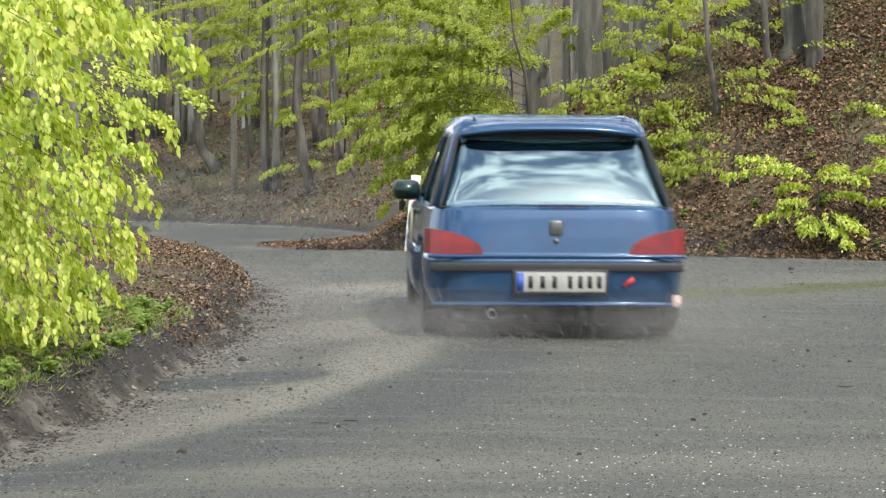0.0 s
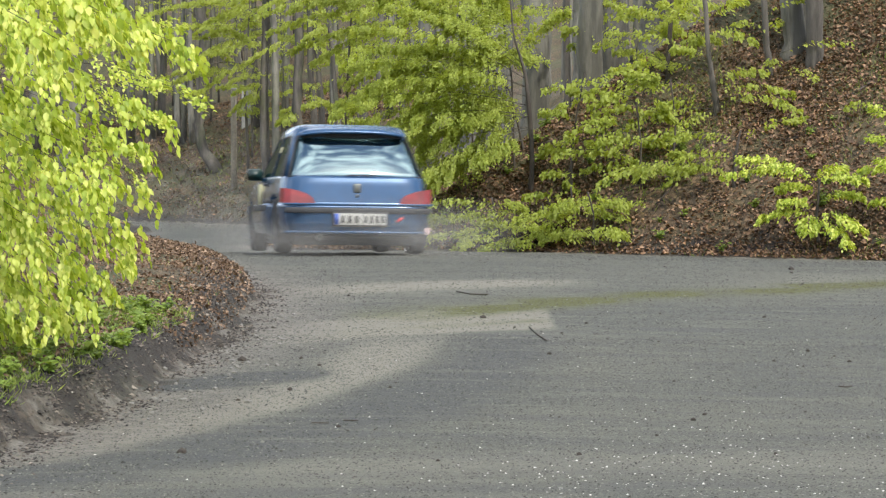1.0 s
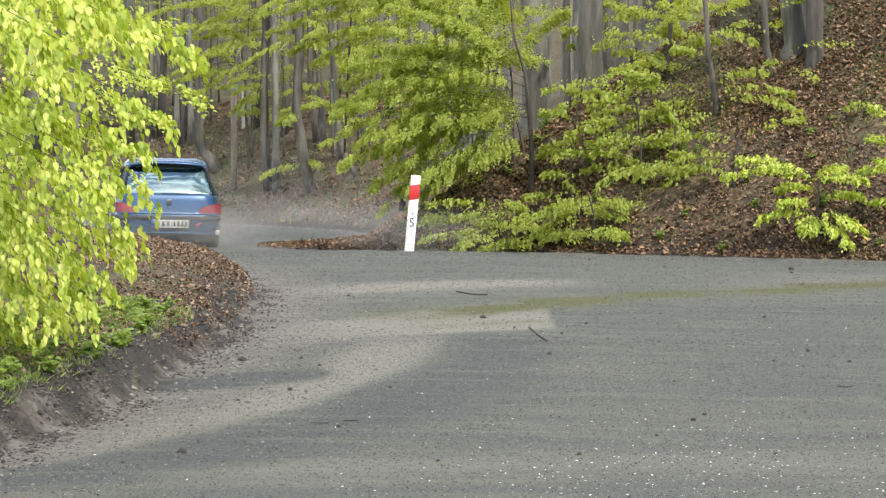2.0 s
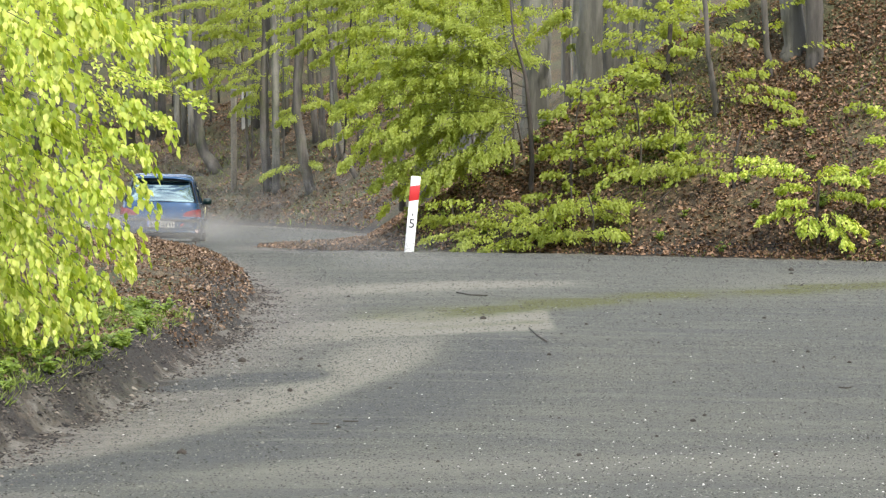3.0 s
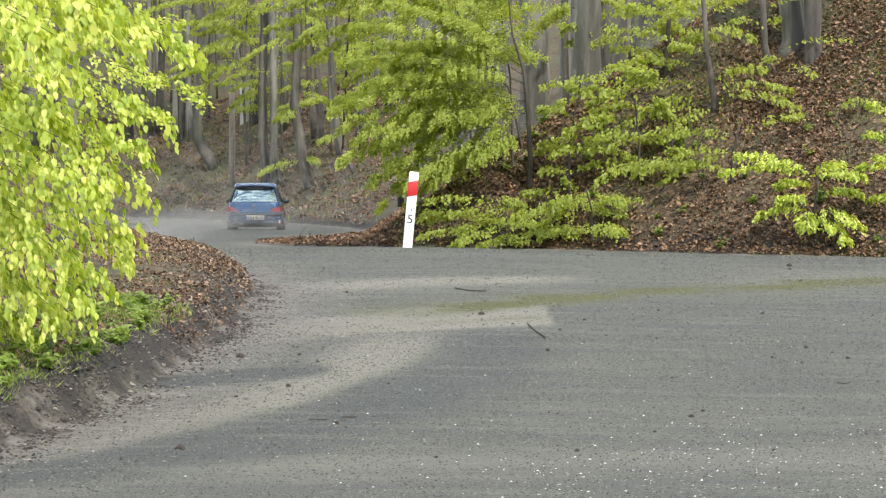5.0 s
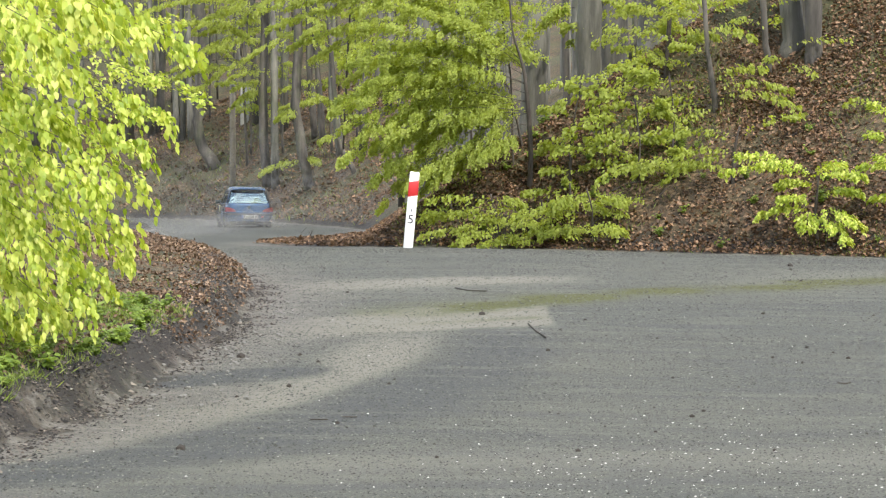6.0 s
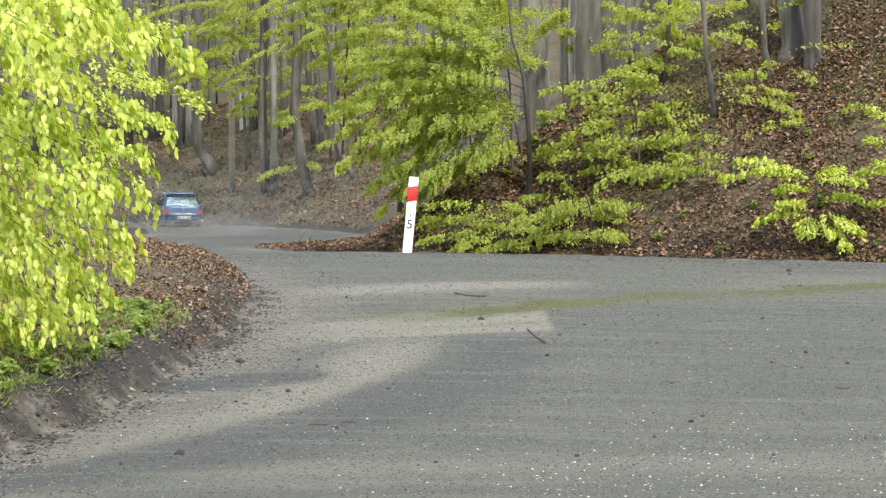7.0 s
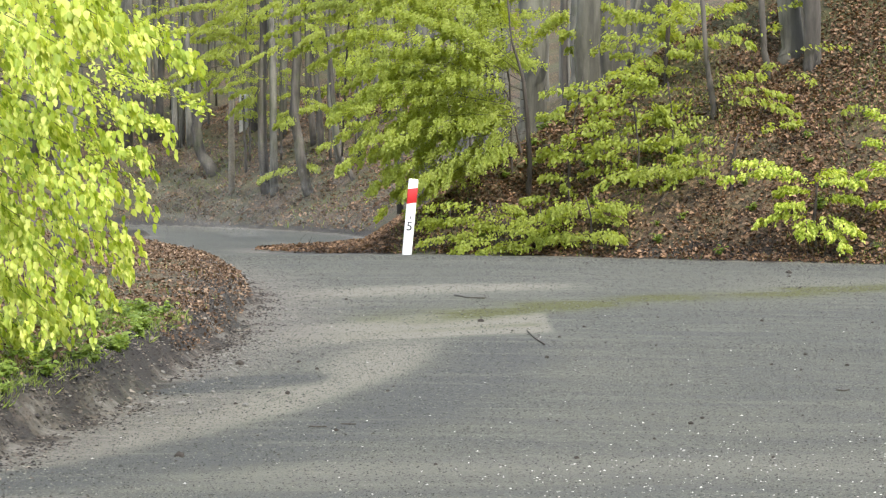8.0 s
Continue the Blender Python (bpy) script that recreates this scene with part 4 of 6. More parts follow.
sapling([(2.45, 38.25, 2.21, 0.05), (2.49, 38.23, 2.66, 0.04), (2.56, 38.21, 3.31, 0.04)],
        [(2.52, 38.25, 2.88, 1.59, 38.5, 2.59), (2.49, 38.25, 2.59, 1.66, 38.55, 2.41), (2.45, 38.25, 2.44, 1.18, 38.29, 2.66),
            (2.51, 38.25, 2.8, 3.21, 37.7, 2.49), (2.49, 38.25, 2.59, 2.96, 38.25, 2.73), (2.52, 38.25, 2.95, 2.02, 38.34, 2.99),
            (2.45, 38.21, 2.37, 2.82, 37.35, 2.13), (2.52, 38.25, 3.02, 3.23, 38.01, 2.87)],
        "young beech on the crest of the bank", LEAF_GREEN, 0.054, 230, 0.22, BARK_GREY)
sapling([(0.89, 36.6, 0.3, 0.02), (0.86, 36.58, 1.9, 0.01), (0.75, 36.56, 2.59, 0.01), (0.68, 36.54, 3.43, 0.01)],
        [(1.57, 36.6, 3.37, 0.54, 36.36, 3.01), (0.65, 36.6, 2.8, -0.1, 36.57, 2.45), (0.18, 36.6, 3.23, -0.88, 36.59, 2.83),
            (-0.14, 36.6, 1.95, -1.27, 36.55, 1.64), (1.63, 36.6, 2.6, 0.43, 36.5, 2.26), (0.87, 36.6, 3.01, 0, 36.17, 2.66),
            (0.78, 36.6, 2.14, -0.23, 36.02, 1.85), (1.39, 36.6, 1.67, 0.25, 35.91, 1.38), (1.56, 36.6, 2.41, 0.86, 36.22, 2.17),
            (-0.2, 36.6, 1.68, -1.15, 36, 1.31), (0.04, 36.6, 1.01, -0.8, 36.14, 0.67), (0.25, 36.6, 0.78, -0.58, 36.42, 0.59),
            (0.79, 36.6, 3.01, -0.35, 36.83, 2.83)],
        "thin beech sapling in full fresh leaf", LEAF_GREEN, 0.038, 1200, 0.44, BARK_TWIG)
sapling([(0.68, 37.1, 0.57, 0.02), (0.64, 37.08, 1.62, 0.01), (0.54, 37.06, 2.33, 0.01), (0.47, 37.04, 3.18, 0.01)],
        [(0.06, 37.1, 3.4, -0.85, 36.45, 3.02), (0.35, 37.1, 2, -0.29, 37.11, 1.72), (1.66, 37.1, 3.18, 0.46, 37.36, 2.81),
            (-0.25, 37.1, 1.49, -0.91, 37.22, 1.3), (0.58, 37.1, 3.02, -0.54, 37.28, 2.66), (0.23, 37.1, 2.38, -0.47, 36.65, 2.18),
            (1.08, 37.1, 1.67, 0.41, 36.5, 1.39), (0.76, 37.1, 0.99, -0.33, 36.79, 0.68), (-0.05, 37.1, 1.08, -0.71, 36.46, 0.83),
            (-0.45, 37.1, 2.43, -1.11, 36.45, 2.18), (1.63, 37.1, 1.75, 0.61, 37.14, 1.5), (0.21, 37.1, 2.04, -0.9, 37.36, 1.86),
            (0.52, 37.1, 1.5, -0.58, 37.08, 1.1)],
        "thin beech sapling in full fresh leaf", LEAF_GREEN, 0.038, 1200, 0.44, BARK_TWIG)
sapling([(0.4, 37.6, 0.63, 0.02), (0.37, 37.58, 1.41, 0.01), (0.26, 37.56, 2.13, 0.01), (0.19, 37.54, 2.99, 0.01)],
        [(-0.13, 37.6, 1.29, -0.94, 37.58, 0.99), (2.14, 37.6, 3.23, 0.87, 37.39, 3.03), (0.63, 37.6, 1.76, -0.62, 37.37, 1.37),
            (-0.31, 37.6, 1.91, -1.31, 37.46, 1.62), (1.69, 37.6, 2.84, 0.54, 36.95, 2.64), (-0.14, 37.6, 3.13, -0.98, 37.4, 2.79),
            (0.66, 37.6, 1.12, -0.17, 37.76, 0.76), (1.25, 37.6, 2.6, 0.39, 37.45, 2.18), (0.58, 37.6, 2.24, -0.32, 37.27, 1.82),
            (0.65, 37.6, 2.16, -0.3, 37.72, 1.91), (0.52, 37.6, 3.38, -0.18, 37.36, 3.02), (1.07, 37.6, 3.27, 0.23, 37.39, 3.04),
            (-0.27, 37.6, 1.79, -1.16, 36.91, 1.61)],
        "thin beech sapling in full fresh leaf", LEAF_GREEN, 0.038, 1200, 0.44, BARK_TWIG)
sapling([(2.34, 35.45, 0.58, 0.02), (2.37, 35.43, 1.13, 0.01), (2.3, 35.41, 1.67, 0.01)],
        [(2.81, 35.45, 0.9, 2.32, 34.98, 0.77), (1.53, 35.45, 1.22, 1.21, 35.89, 1.11), (2.81, 35.45, 2.08, 2.47, 35.05, 1.95),
            (3.18, 35.26, 0.91, 2.74, 35.2, 0.85), (1.67, 35.45, 1.1, 1.36, 35.23, 1.01), (2.73, 35.45, 2.09, 2.28, 35.15, 1.97),
            (2.8, 35.45, 0.97, 2.44, 35.34, 0.86), (2.85, 35.45, 1.25, 2.58, 35.88, 1.18), (3.06, 35.45, 1.58, 2.74, 35.52, 1.47),
            (2.07, 35.45, 1.87, 1.69, 35.87, 1.76), (2.1, 35.45, 1.73, 1.8, 35.65, 1.62), (1.9, 35.45, 1.35, 1.46, 35.45, 1.27),
            (3.09, 35.45, 1.73, 2.66, 35.46, 1.59)],
        "young beech with tiers of fresh leaves on the bank", LEAF_GREEN, 0.056, 200, 0.17, BARK_TWIG)
sapling([(2.76, 35.7, 0.84, 0.02), (2.8, 35.68, 1.4, 0.01), (2.73, 35.66, 1.95, 0.01)],
        [(1.65, 35.7, 1.86, 1.22, 35.42, 1.79), (2.09, 35.7, 1.28, 1.74, 35.2, 1.16), (2.61, 35.7, 0.98, 2.16, 35.45, 0.82),
            (3.08, 35.7, 1.77, 2.74, 35.76, 1.64), (2.17, 35.7, 0.97, 1.7, 35.7, 0.84), (2.54, 35.7, 2.09, 2.23, 35.88, 2.01),
            (2.2, 35.7, 1.59, 1.84, 36.04, 1.51), (3.26, 35.61, 1.14, 2.81, 35.55, 1.05), (2.77, 35.7, 1.28, 2.45, 36, 1.18),
            (3.3, 35.7, 1.38, 2.85, 35.9, 1.27), (3.27, 35.26, 0.98, 2.83, 35.1, 0.83), (2.92, 35.7, 1.66, 2.59, 35.55, 1.51),
            (1.73, 35.7, 1.73, 1.41, 35.41, 1.6)],
        "young beech with tiers of fresh leaves on the bank", LEAF_GREEN, 0.056, 200, 0.17, BARK_TWIG)
sapling([(0.11, 35.7, -0.11, 0.01), (0.13, 35.68, 0.18, 0.01), (0.11, 35.66, 0.45, 0.01)],
        [(1.66, 35.31, 0.43, 1.32, 35.2, 0.38), (2.48, 34.91, 0.48, 2.07, 34.8, 0.42), (1.41, 35.46, 0.44, 1.17, 35.25, 0.35),
            (1.39, 35.06, 0.11, 1, 35, 0.06), (1.61, 34.96, 0.14, 1.27, 34.85, 0.09), (2.26, 35.11, 0.53, 1.93, 34.95, 0.46),
            (0.18, 35.7, 0.34, -0.2, 35.41, 0.28), (1.29, 35.46, 0.4, 1, 35.3, 0.3), (0.83, 35.56, 0.26, 0.56, 35.4, 0.19),
            (0.59, 35.56, 0.17, 0.34, 35.24, 0.11), (1.05, 35.51, 0.32, 0.66, 35.31, 0.21), (1.94, 35.36, 0.58, 1.66, 35.15, 0.48)],
        "low beech scrub in fresh leaf by the verge", LEAF_GREEN, 0.042, 130, 0.17, BARK_TWIG)
sapling([(1.18, 35.15, -0.09, 0.01), (1.2, 35.13, 0.2, 0.01), (1.18, 35.11, 0.46, 0.01)],
        [(0.79, 35.15, 0.02, 0.43, 34.87, -0.09), (0.14, 35.15, 0.32, -0.08, 35.53, 0.23), (1.58, 35.15, 0.4, 1.37, 35.1, 0.34),
            (0.72, 35.15, -0.03, 0.46, 34.95, -0.09), (1.04, 35.15, 0.07, 0.73, 35.05, 0.01), (1.72, 35.15, 0.47, 1.42, 34.98, 0.38),
            (0.9, 35.15, 0.04, 0.52, 34.88, -0.06), (1.14, 35.06, 0.03, 0.88, 34.9, -0.02), (0.37, 35.15, 0.35, 0.1, 35.06, 0.29),
            (0.1, 35.15, 0.29, -0.25, 35.59, 0.2), (1.88, 35.15, 0.5, 1.59, 35.05, 0.4), (2.11, 34.71, 0.16, 1.83, 34.55, 0.09)],
        "low beech scrub in fresh leaf by the verge", LEAF_GREEN, 0.042, 130, 0.17, BARK_TWIG)
sapling([(1.52, 35.25, 0.13, 0.01), (1.54, 35.23, 0.39, 0.01), (1.52, 35.21, 0.66, 0.01)],
        [(2.15, 35.16, 0.5, 1.83, 34.95, 0.39), (1.75, 34.91, 0.14, 1.52, 34.65, 0.03), (1.45, 35.21, 0.27, 1.22, 34.93, 0.2),
            (1.68, 35.25, 0.43, 1.36, 35.1, 0.33), (1.49, 35.01, 0.11, 1.1, 34.9, 0.06), (2.23, 34.96, 0.44, 1.93, 34.8, 0.32),
            (0.37, 35.25, 0.21, 0.14, 35.44, 0.09), (0.06, 35.25, 0.32, -0.18, 35.73, 0.23), (1.72, 34.86, 0.12, 1.37, 34.75, 0.06),
            (1.21, 35.25, 0.34, 0.95, 35.25, 0.26), (2.4, 34.81, 0.39, 2.12, 34.65, 0.29), (0.74, 35.25, 0.08, 0.44, 34.87, 0.05)],
        "low beech scrub in fresh leaf by the verge", LEAF_GREEN, 0.042, 130, 0.17, BARK_TWIG)
sapling([(-7.65, 116.6, 0.03, 0.06), (-7.76, 116.58, 2.98, 0.05), (-7.53, 116.56, 7.64, 0.03)],
        [(-6.01, 116.6, 6.93, -7.7, 116.94, 6.7), (-5.93, 116.6, 5.69, -7.35, 116.56, 5.36), (-3.04, 116.6, 3.65, -4.87, 116.23, 3.31),
            (-3.65, 116.6, 3.61, -4.61, 116.64, 3.2), (-5.64, 116.6, 6.57, -7.34, 116.4, 6.34), (-7.88, 116.6, 5.01, -9.41, 116.28, 4.57),
            (-2.94, 116.6, 4.66, -4.44, 116.18, 4.26), (-5.85, 116.6, 3.18, -7.36, 116.3, 2.91), (-6.91, 116.6, 6.42, -8.35, 116.53, 6.2),
            (-6.77, 116.6, 6.02, -7.75, 116.74, 5.7), (-2.19, 116.6, 6.38, -3.77, 116.19, 6.01), (-8.94, 116.6, 4.28, -10.54, 116.82, 3.87),
            (-2.45, 116.6, 4.46, -3.56, 116.2, 4.27)],
        "young forest beech in fresh leaf", LEAF_GREEN, 0.09, 520, 0.7, BARK_DARK)
sapling([(-4.13, 111.6, 0.51, 0.06), (-4.23, 111.58, 3.33, 0.05), (-4.02, 111.56, 7.37, 0.03)],
        [(-6.98, 111.6, 6.67, -8.46, 111.28, 6.48), (-8.39, 111.6, 3.98, -9.47, 111.81, 3.65), (-2.47, 111.6, 4.82, -3.67, 111.99, 4.6),
            (-7.63, 111.6, 5.29, -8.99, 112.08, 5.13), (-3.64, 111.6, 5.39, -5.2, 111.75, 5.13), (-4.63, 111.6, 3.27, -5.9, 111.58, 3.01),
            (-7.39, 111.6, 4.78, -8.58, 111.19, 4.46), (-8.6, 111.6, 3.14, -9.58, 111.66, 2.95), (-6.17, 111.6, 3.68, -7.94, 111.28, 3.44),
            (-4.49, 111.6, 2.49, -6.09, 111.61, 2.28), (-6.58, 111.6, 3.32, -7.8, 111.71, 3.05), (-6.9, 111.6, 5.67, -8.55, 111.93, 5.3),
            (-7.9, 111.6, 5.69, -9.25, 111.42, 5.29)],
        "young forest beech in fresh leaf", LEAF_GREEN, 0.09, 520, 0.7, BARK_DARK)
sapling([(2.82, 37.4, 1.84, 0.03), (2.86, 37.38, 2.55, 0.03), (2.89, 37.36, 3.27, 0.02)],
        [(3.26, 37.4, 3.04, 3.07, 37.79, 2.97), (2.37, 37.4, 2.37, 2.17, 37.46, 2.31), (3.04, 37.4, 2.69, 2.86, 37.66, 2.64),
            (3.21, 37.4, 2.85, 2.99, 37.64, 2.81), (2.5, 37.4, 2.82, 2.22, 36.78, 2.75), (3.48, 37.4, 2.55, 3.18, 37.09, 2.45),
            (3.13, 37.4, 2.63, 2.85, 37.68, 2.54), (2.59, 37.4, 2.83, 2.31, 37.28, 2.76), (3.69, 37.4, 2.58, 3.43, 37.24, 2.47),
            (2.11, 37.4, 2.48, 1.9, 37.14, 2.37), (3.63, 37.4, 2.96, 3.35, 36.72, 2.83), (3.22, 37.4, 2.81, 2.92, 36.73, 2.73)],
        "young beech on the crest in fresh leaf", LEAF_GREEN, 0.052, 170, 0.2, BARK_TWIG)
sapling([(-0.93, 68, -0.39, 0.08), (-0.98, 67.98, 3.66, 0.07), (-1.04, 67.96, 4.7, 0.06), (-1.09, 67.94, 8.32, 0.03)],
        [(-1.02, 68, 4.44, -3.39, 67.41, 4.16), (-1.02, 68, 4.18, -3.96, 68.34, 3.68), (-1.09, 68, 3.66, -2.91, 68.1, 3.02),
            (-1.09, 68, 3.92, -2.37, 67.58, 3.65), (-1.02, 68, 4.96, -4.74, 68.29, 4.39), (-1.02, 68, 3.4, -2.14, 68.36, 2.5),
            (-1.02, 68, 3.27, -1.86, 67.85, 1.98), (-1.09, 68, 4.05, -2.89, 67.67, 4.36), (-1.02, 68, 3.79, 0.08, 68.06, 4.18),
            (-1.02, 68, 4.31, -4.16, 67.35, 4.02), (-1.02, 68, 3.53, -3.44, 68.34, 3.28), (-1.02, 68, 4.7, -2.37, 67.69, 4.17)],
        "young beech with drooping fresh leaves behind the bend", LEAF_GREEN, 0.085, 750, 0.6, BARK_DARK)
sapling([(-6.64, 112.4, -0.74, 0.19), (-6.81, 112.38, 2.27, 0.17), (-6.73, 112.36, 4.41, 0.16), (-6.68, 112.34, 7.41, 0.15), (-6.64, 112.32, 12.98, 0.1)],
        [(-6.41, 112.4, 5.27, -9.68, 111.91, 3.97), (-6.73, 112.4, 4.41, -9.28, 112.15, 2.91), (-6.73, 112.4, 5.91, -8.85, 112.15, 5.69),
            (-6.73, 112.4, 3.34, -7.78, 112.07, 2.48), (-6.73, 112.4, 4.84, -7.79, 112.24, 5.27), (-6.73, 112.4, 6.13, -9.7, 112.1, 6.33),
            (-6.73, 112.4, 3.77, -10.33, 111.96, 3.33), (-6.77, 112.4, 5.27, -10.76, 112, 5.26), (-6.73, 112.4, 6.56, -11.23, 112.4, 5.91)],
        "dark forest beech with leafy low boughs", LEAF_GREEN, 0.1, 1000, 1.0, BARK_DARK)
sapling([(-4.79, 108.4, -0.71, 0.2), (-5.12, 108.38, 0.58, 0.19), (-5.35, 108.36, 2.23, 0.18), (-5.25, 108.34, 4.3, 0.17), (-5.29, 108.32, 7.19, 0.16), (-5.24, 108.3, 12.55, 0.1)],
        [(-5.04, 108.4, 3.89, -3.79, 107.97, 4.29), (-5.15, 108.4, 3.06, -3.82, 108.84, 2.24), (-4.94, 108.4, 0.37, -6.57, 108.11, -0.08),
            (-5.04, 108.4, 0.58, -4.52, 108.36, 0.37), (-5.35, 108.4, 4.71, -7.1, 108.31, 4.09), (-5.35, 108.4, 5.54, -4, 108.19, 5.12),
            (-5.25, 108.4, 5.95, -2.97, 108.22, 5.53), (-5.29, 108.4, 5.13, -3.38, 108.11, 3.67), (-5.29, 108.4, 6.37, -6.68, 108.18, 5.94),
            (-5.33, 108.4, 2.23, -5.85, 108.02, 1.92)],
        "leaning dark forest beech with green boughs", LEAF_GREEN, 0.1, 750, 0.8, BARK_DARK)
sapling([(-3.07, 105.8, -0.13, 0.1), (-3.67, 105.78, 0.96, 0.1), (-3.87, 105.76, 3.22, 0.09), (-4.17, 105.74, 7.05, 0.08), (-4.31, 105.72, 11.48, 0.05)],
        [(-3.71, 105.8, 2.61, -2, 105.99, 3.22), (-3.31, 105.8, 0.8, -0.62, 43.95, 1.2), (-3.51, 105.8, 1.4, -4.31, 105.61, 1.1),
            (-3.81, 105.8, 2.81, -4.94, 106.18, 2.41), (-3.81, 105.8, 4.23, -2.5, 105.69, 4.42), (-3.91, 105.8, 5.03, -4.93, 105.91, 4.83),
            (-4.01, 105.8, 5.64, -2.1, 105.82, 5.84), (-3.71, 105.8, 2.01, -2.7, 105.63, 1.9)],
        "crooked young beech with green boughs", LEAF_GREEN, 0.09, 650, 0.7, BARK_DARK)
trunk_tree([(-8.91, 118, -0.12, 0.28), (-9.36, 118.05, 0.57, 0.22), (-9.7, 118.1, 1.43, 0.22), (-9.73, 118.15, 2.33, 0.2), (-9.51, 118.2, 4.58, 0.2), (-9.74, 118.25, 7.74, 0.18), (-9.9, 118.3, 13.6, 0.11)], BARK_DARK, "dark beech trunk with a crooked foot")
trunk_tree([(-6.27, 111.8, -0.87, 0.16), (-6.33, 111.85, 4.4, 0.13), (-6.48, 111.9, 7.39, 0.12), (-6.53, 111.95, 12.94, 0.09)], BARK_GREY, "slender forest beech trunk on the far slope")
trunk_tree([(-3.76, 110.8, 0.46, 0.16), (-4.14, 110.85, 3.31, 0.13), (-4.06, 110.9, 7.33, 0.11), (-4.06, 110.95, 12.83, 0.08)], BARK_GREY, "slender forest beech trunk on the far slope")
trunk_tree([(-10.88, 122, 0.91, 0.15), (-11, 122.05, 4.69, 0.12), (-11.08, 122.1, 14, 0.09)], BARK_GREY, "slender forest beech trunk on the far slope")
trunk_tree([(-10.61, 121.8, 0.89, 0.12), (-10.71, 121.85, 13.97, 0.07)], BARK_GREY, "slender forest beech trunk on the far slope")
trunk_tree([(-10.25, 121.4, 0.89, 0.14), (-10.37, 121.45, 4.67, 0.12), (-10.51, 121.5, 13.94, 0.09)], BARK_GREY, "slender forest beech trunk on the far slope")
trunk_tree([(-11.75, 123.8, 1.29, 0.21), (-11.66, 123.85, 4.74, 0.14), (-11.62, 123.9, 14.19, 0.12)], BARK_DARK, "slender forest beech trunk on the far slope")
trunk_tree([(-12.11, 123.6, 1.1, 0.15), (-12.21, 123.65, 14.16, 0.09)], BARK_GREY, "slender forest beech trunk on the far slope")
trunk_tree([(-6.27, 117.8, 1.27, 0.17), (-6.13, 117.85, 13.56, 0.11)], BARK_GREY, "slender forest beech trunk on the far slope")
trunk_tree([(-2.92, 107.8, 0.33, 0.13), (-2.63, 107.85, 7.16, 0.1), (-2.55, 107.9, 12.51, 0.08)], BARK_DARK, "slender forest beech trunk on the far slope")
trunk_tree([(-2.02, 112.6, 1.91, 0.16), (-1.83, 112.65, 13.01, 0.11)], BARK_GREY, "slender forest beech trunk on the far slope")
trunk_tree([(-0.83, 112.2, 2.12, 0.19), (-0.9, 112.25, 12.97, 0.13)], BARK_DARK, "slender forest beech trunk on the far slope")
trunk_tree([(-4.9, 114.8, 1.05, 0.14), (-5.17, 114.85, 4.48, 0.11), (-5.1, 114.9, 13.25, 0.09)], BARK_DARK, "slender forest beech trunk on the far slope")
trunk_tree([(-15.27, 123.4, -0.13, 0.38), (-15.34, 123.45, 4.73, 0.28), (-15.44, 123.5, 14.15, 0.24)], BARK_DARK, "slender forest beech trunk on the far slope")
trunk_tree([(-17.12, 124.4, 0.1, 0.27), (-17.03, 124.45, 14.25, 0.19)], BARK_GREY, "slender forest beech trunk on the far slope")
trunk_tree([(-13.07, 123.8, 0.81, 0.24), (-13.03, 123.85, 14.18, 0.17)], BARK_GREY, "slender forest beech trunk on the far slope")
trunk_tree([(-7.53, 120, 1.62, 0.17), (-7.64, 120.05, 4.63, 0.11), (-7.6, 120.1, 13.79, 0.09)], BARK_DARK, "slender forest beech trunk on the far slope")
trunk_tree([(-4.53, 113.6, 0.79, 0.14), (-4.85, 113.65, 4.45, 0.11), (-4.94, 113.7, 13.12, 0.09)], BARK_DARK, "slender forest beech trunk on the far slope")

# big grey beeches on the crest of the bank
for x, y, r, lean in ((1.20, 38.75, 0.17, -0.008), (1.90, 38.3, 0.16, 0.008), (1.69, 40.4, 0.045, 0.0), (2.3, 39.8, 0.18, 0.0), (4.36, 37.1, 0.13, -0.03), (4.60, 36.75, 0.10, -0.02), (4.52, 37.4, 0.14, -0.02), (3.0, 42.5, 0.2, 0.0), (-0.3, 46.5, 0.14, 0.01), (5.9, 39.5, 0.2, 0.0)):
    z = land_at(x, y)
    trunk_tree([(x, y, z - 0.2, r * 1.3), (x, y, z + 0.3, r * 1.06), (x + lean * 3, y, z + 2.2, r), (x + lean * 6, y, z + 6, r * 0.85), (x + lean * 9, y, z + 10, r * 0.6)], BARK_GREY if r > 0.11 else BARK_DARK, "thick smooth grey beech on the crest of the bank")

# added beeches above the bend; their crowns, out of view, shade the far road
rng = np.random.RandomState(77)
for k in range(15):
    y = 50 + 2.9 * k
    x = np.interp(y, [50, 57, 80, 92], [-2.7, -2.2, -1.9, -2.7]) + 3.2 + 2.6 * (k % 2) + rng.uniform(-0.4, 0.4)
    z, r = land_at(x, y), rng.uniform(0.13, 0.2)
    trunk_tree([(x, y, z - 0.2, r * 1.3), (x, y, z + 0.4, r), (x + 0.1, y, z + 6, r * 0.9), (x - 0.2, y, z + 15, r * 0.6)], BARK_GREY, "tall grey beech added above the bend to shade the far road", 420, 1.7)

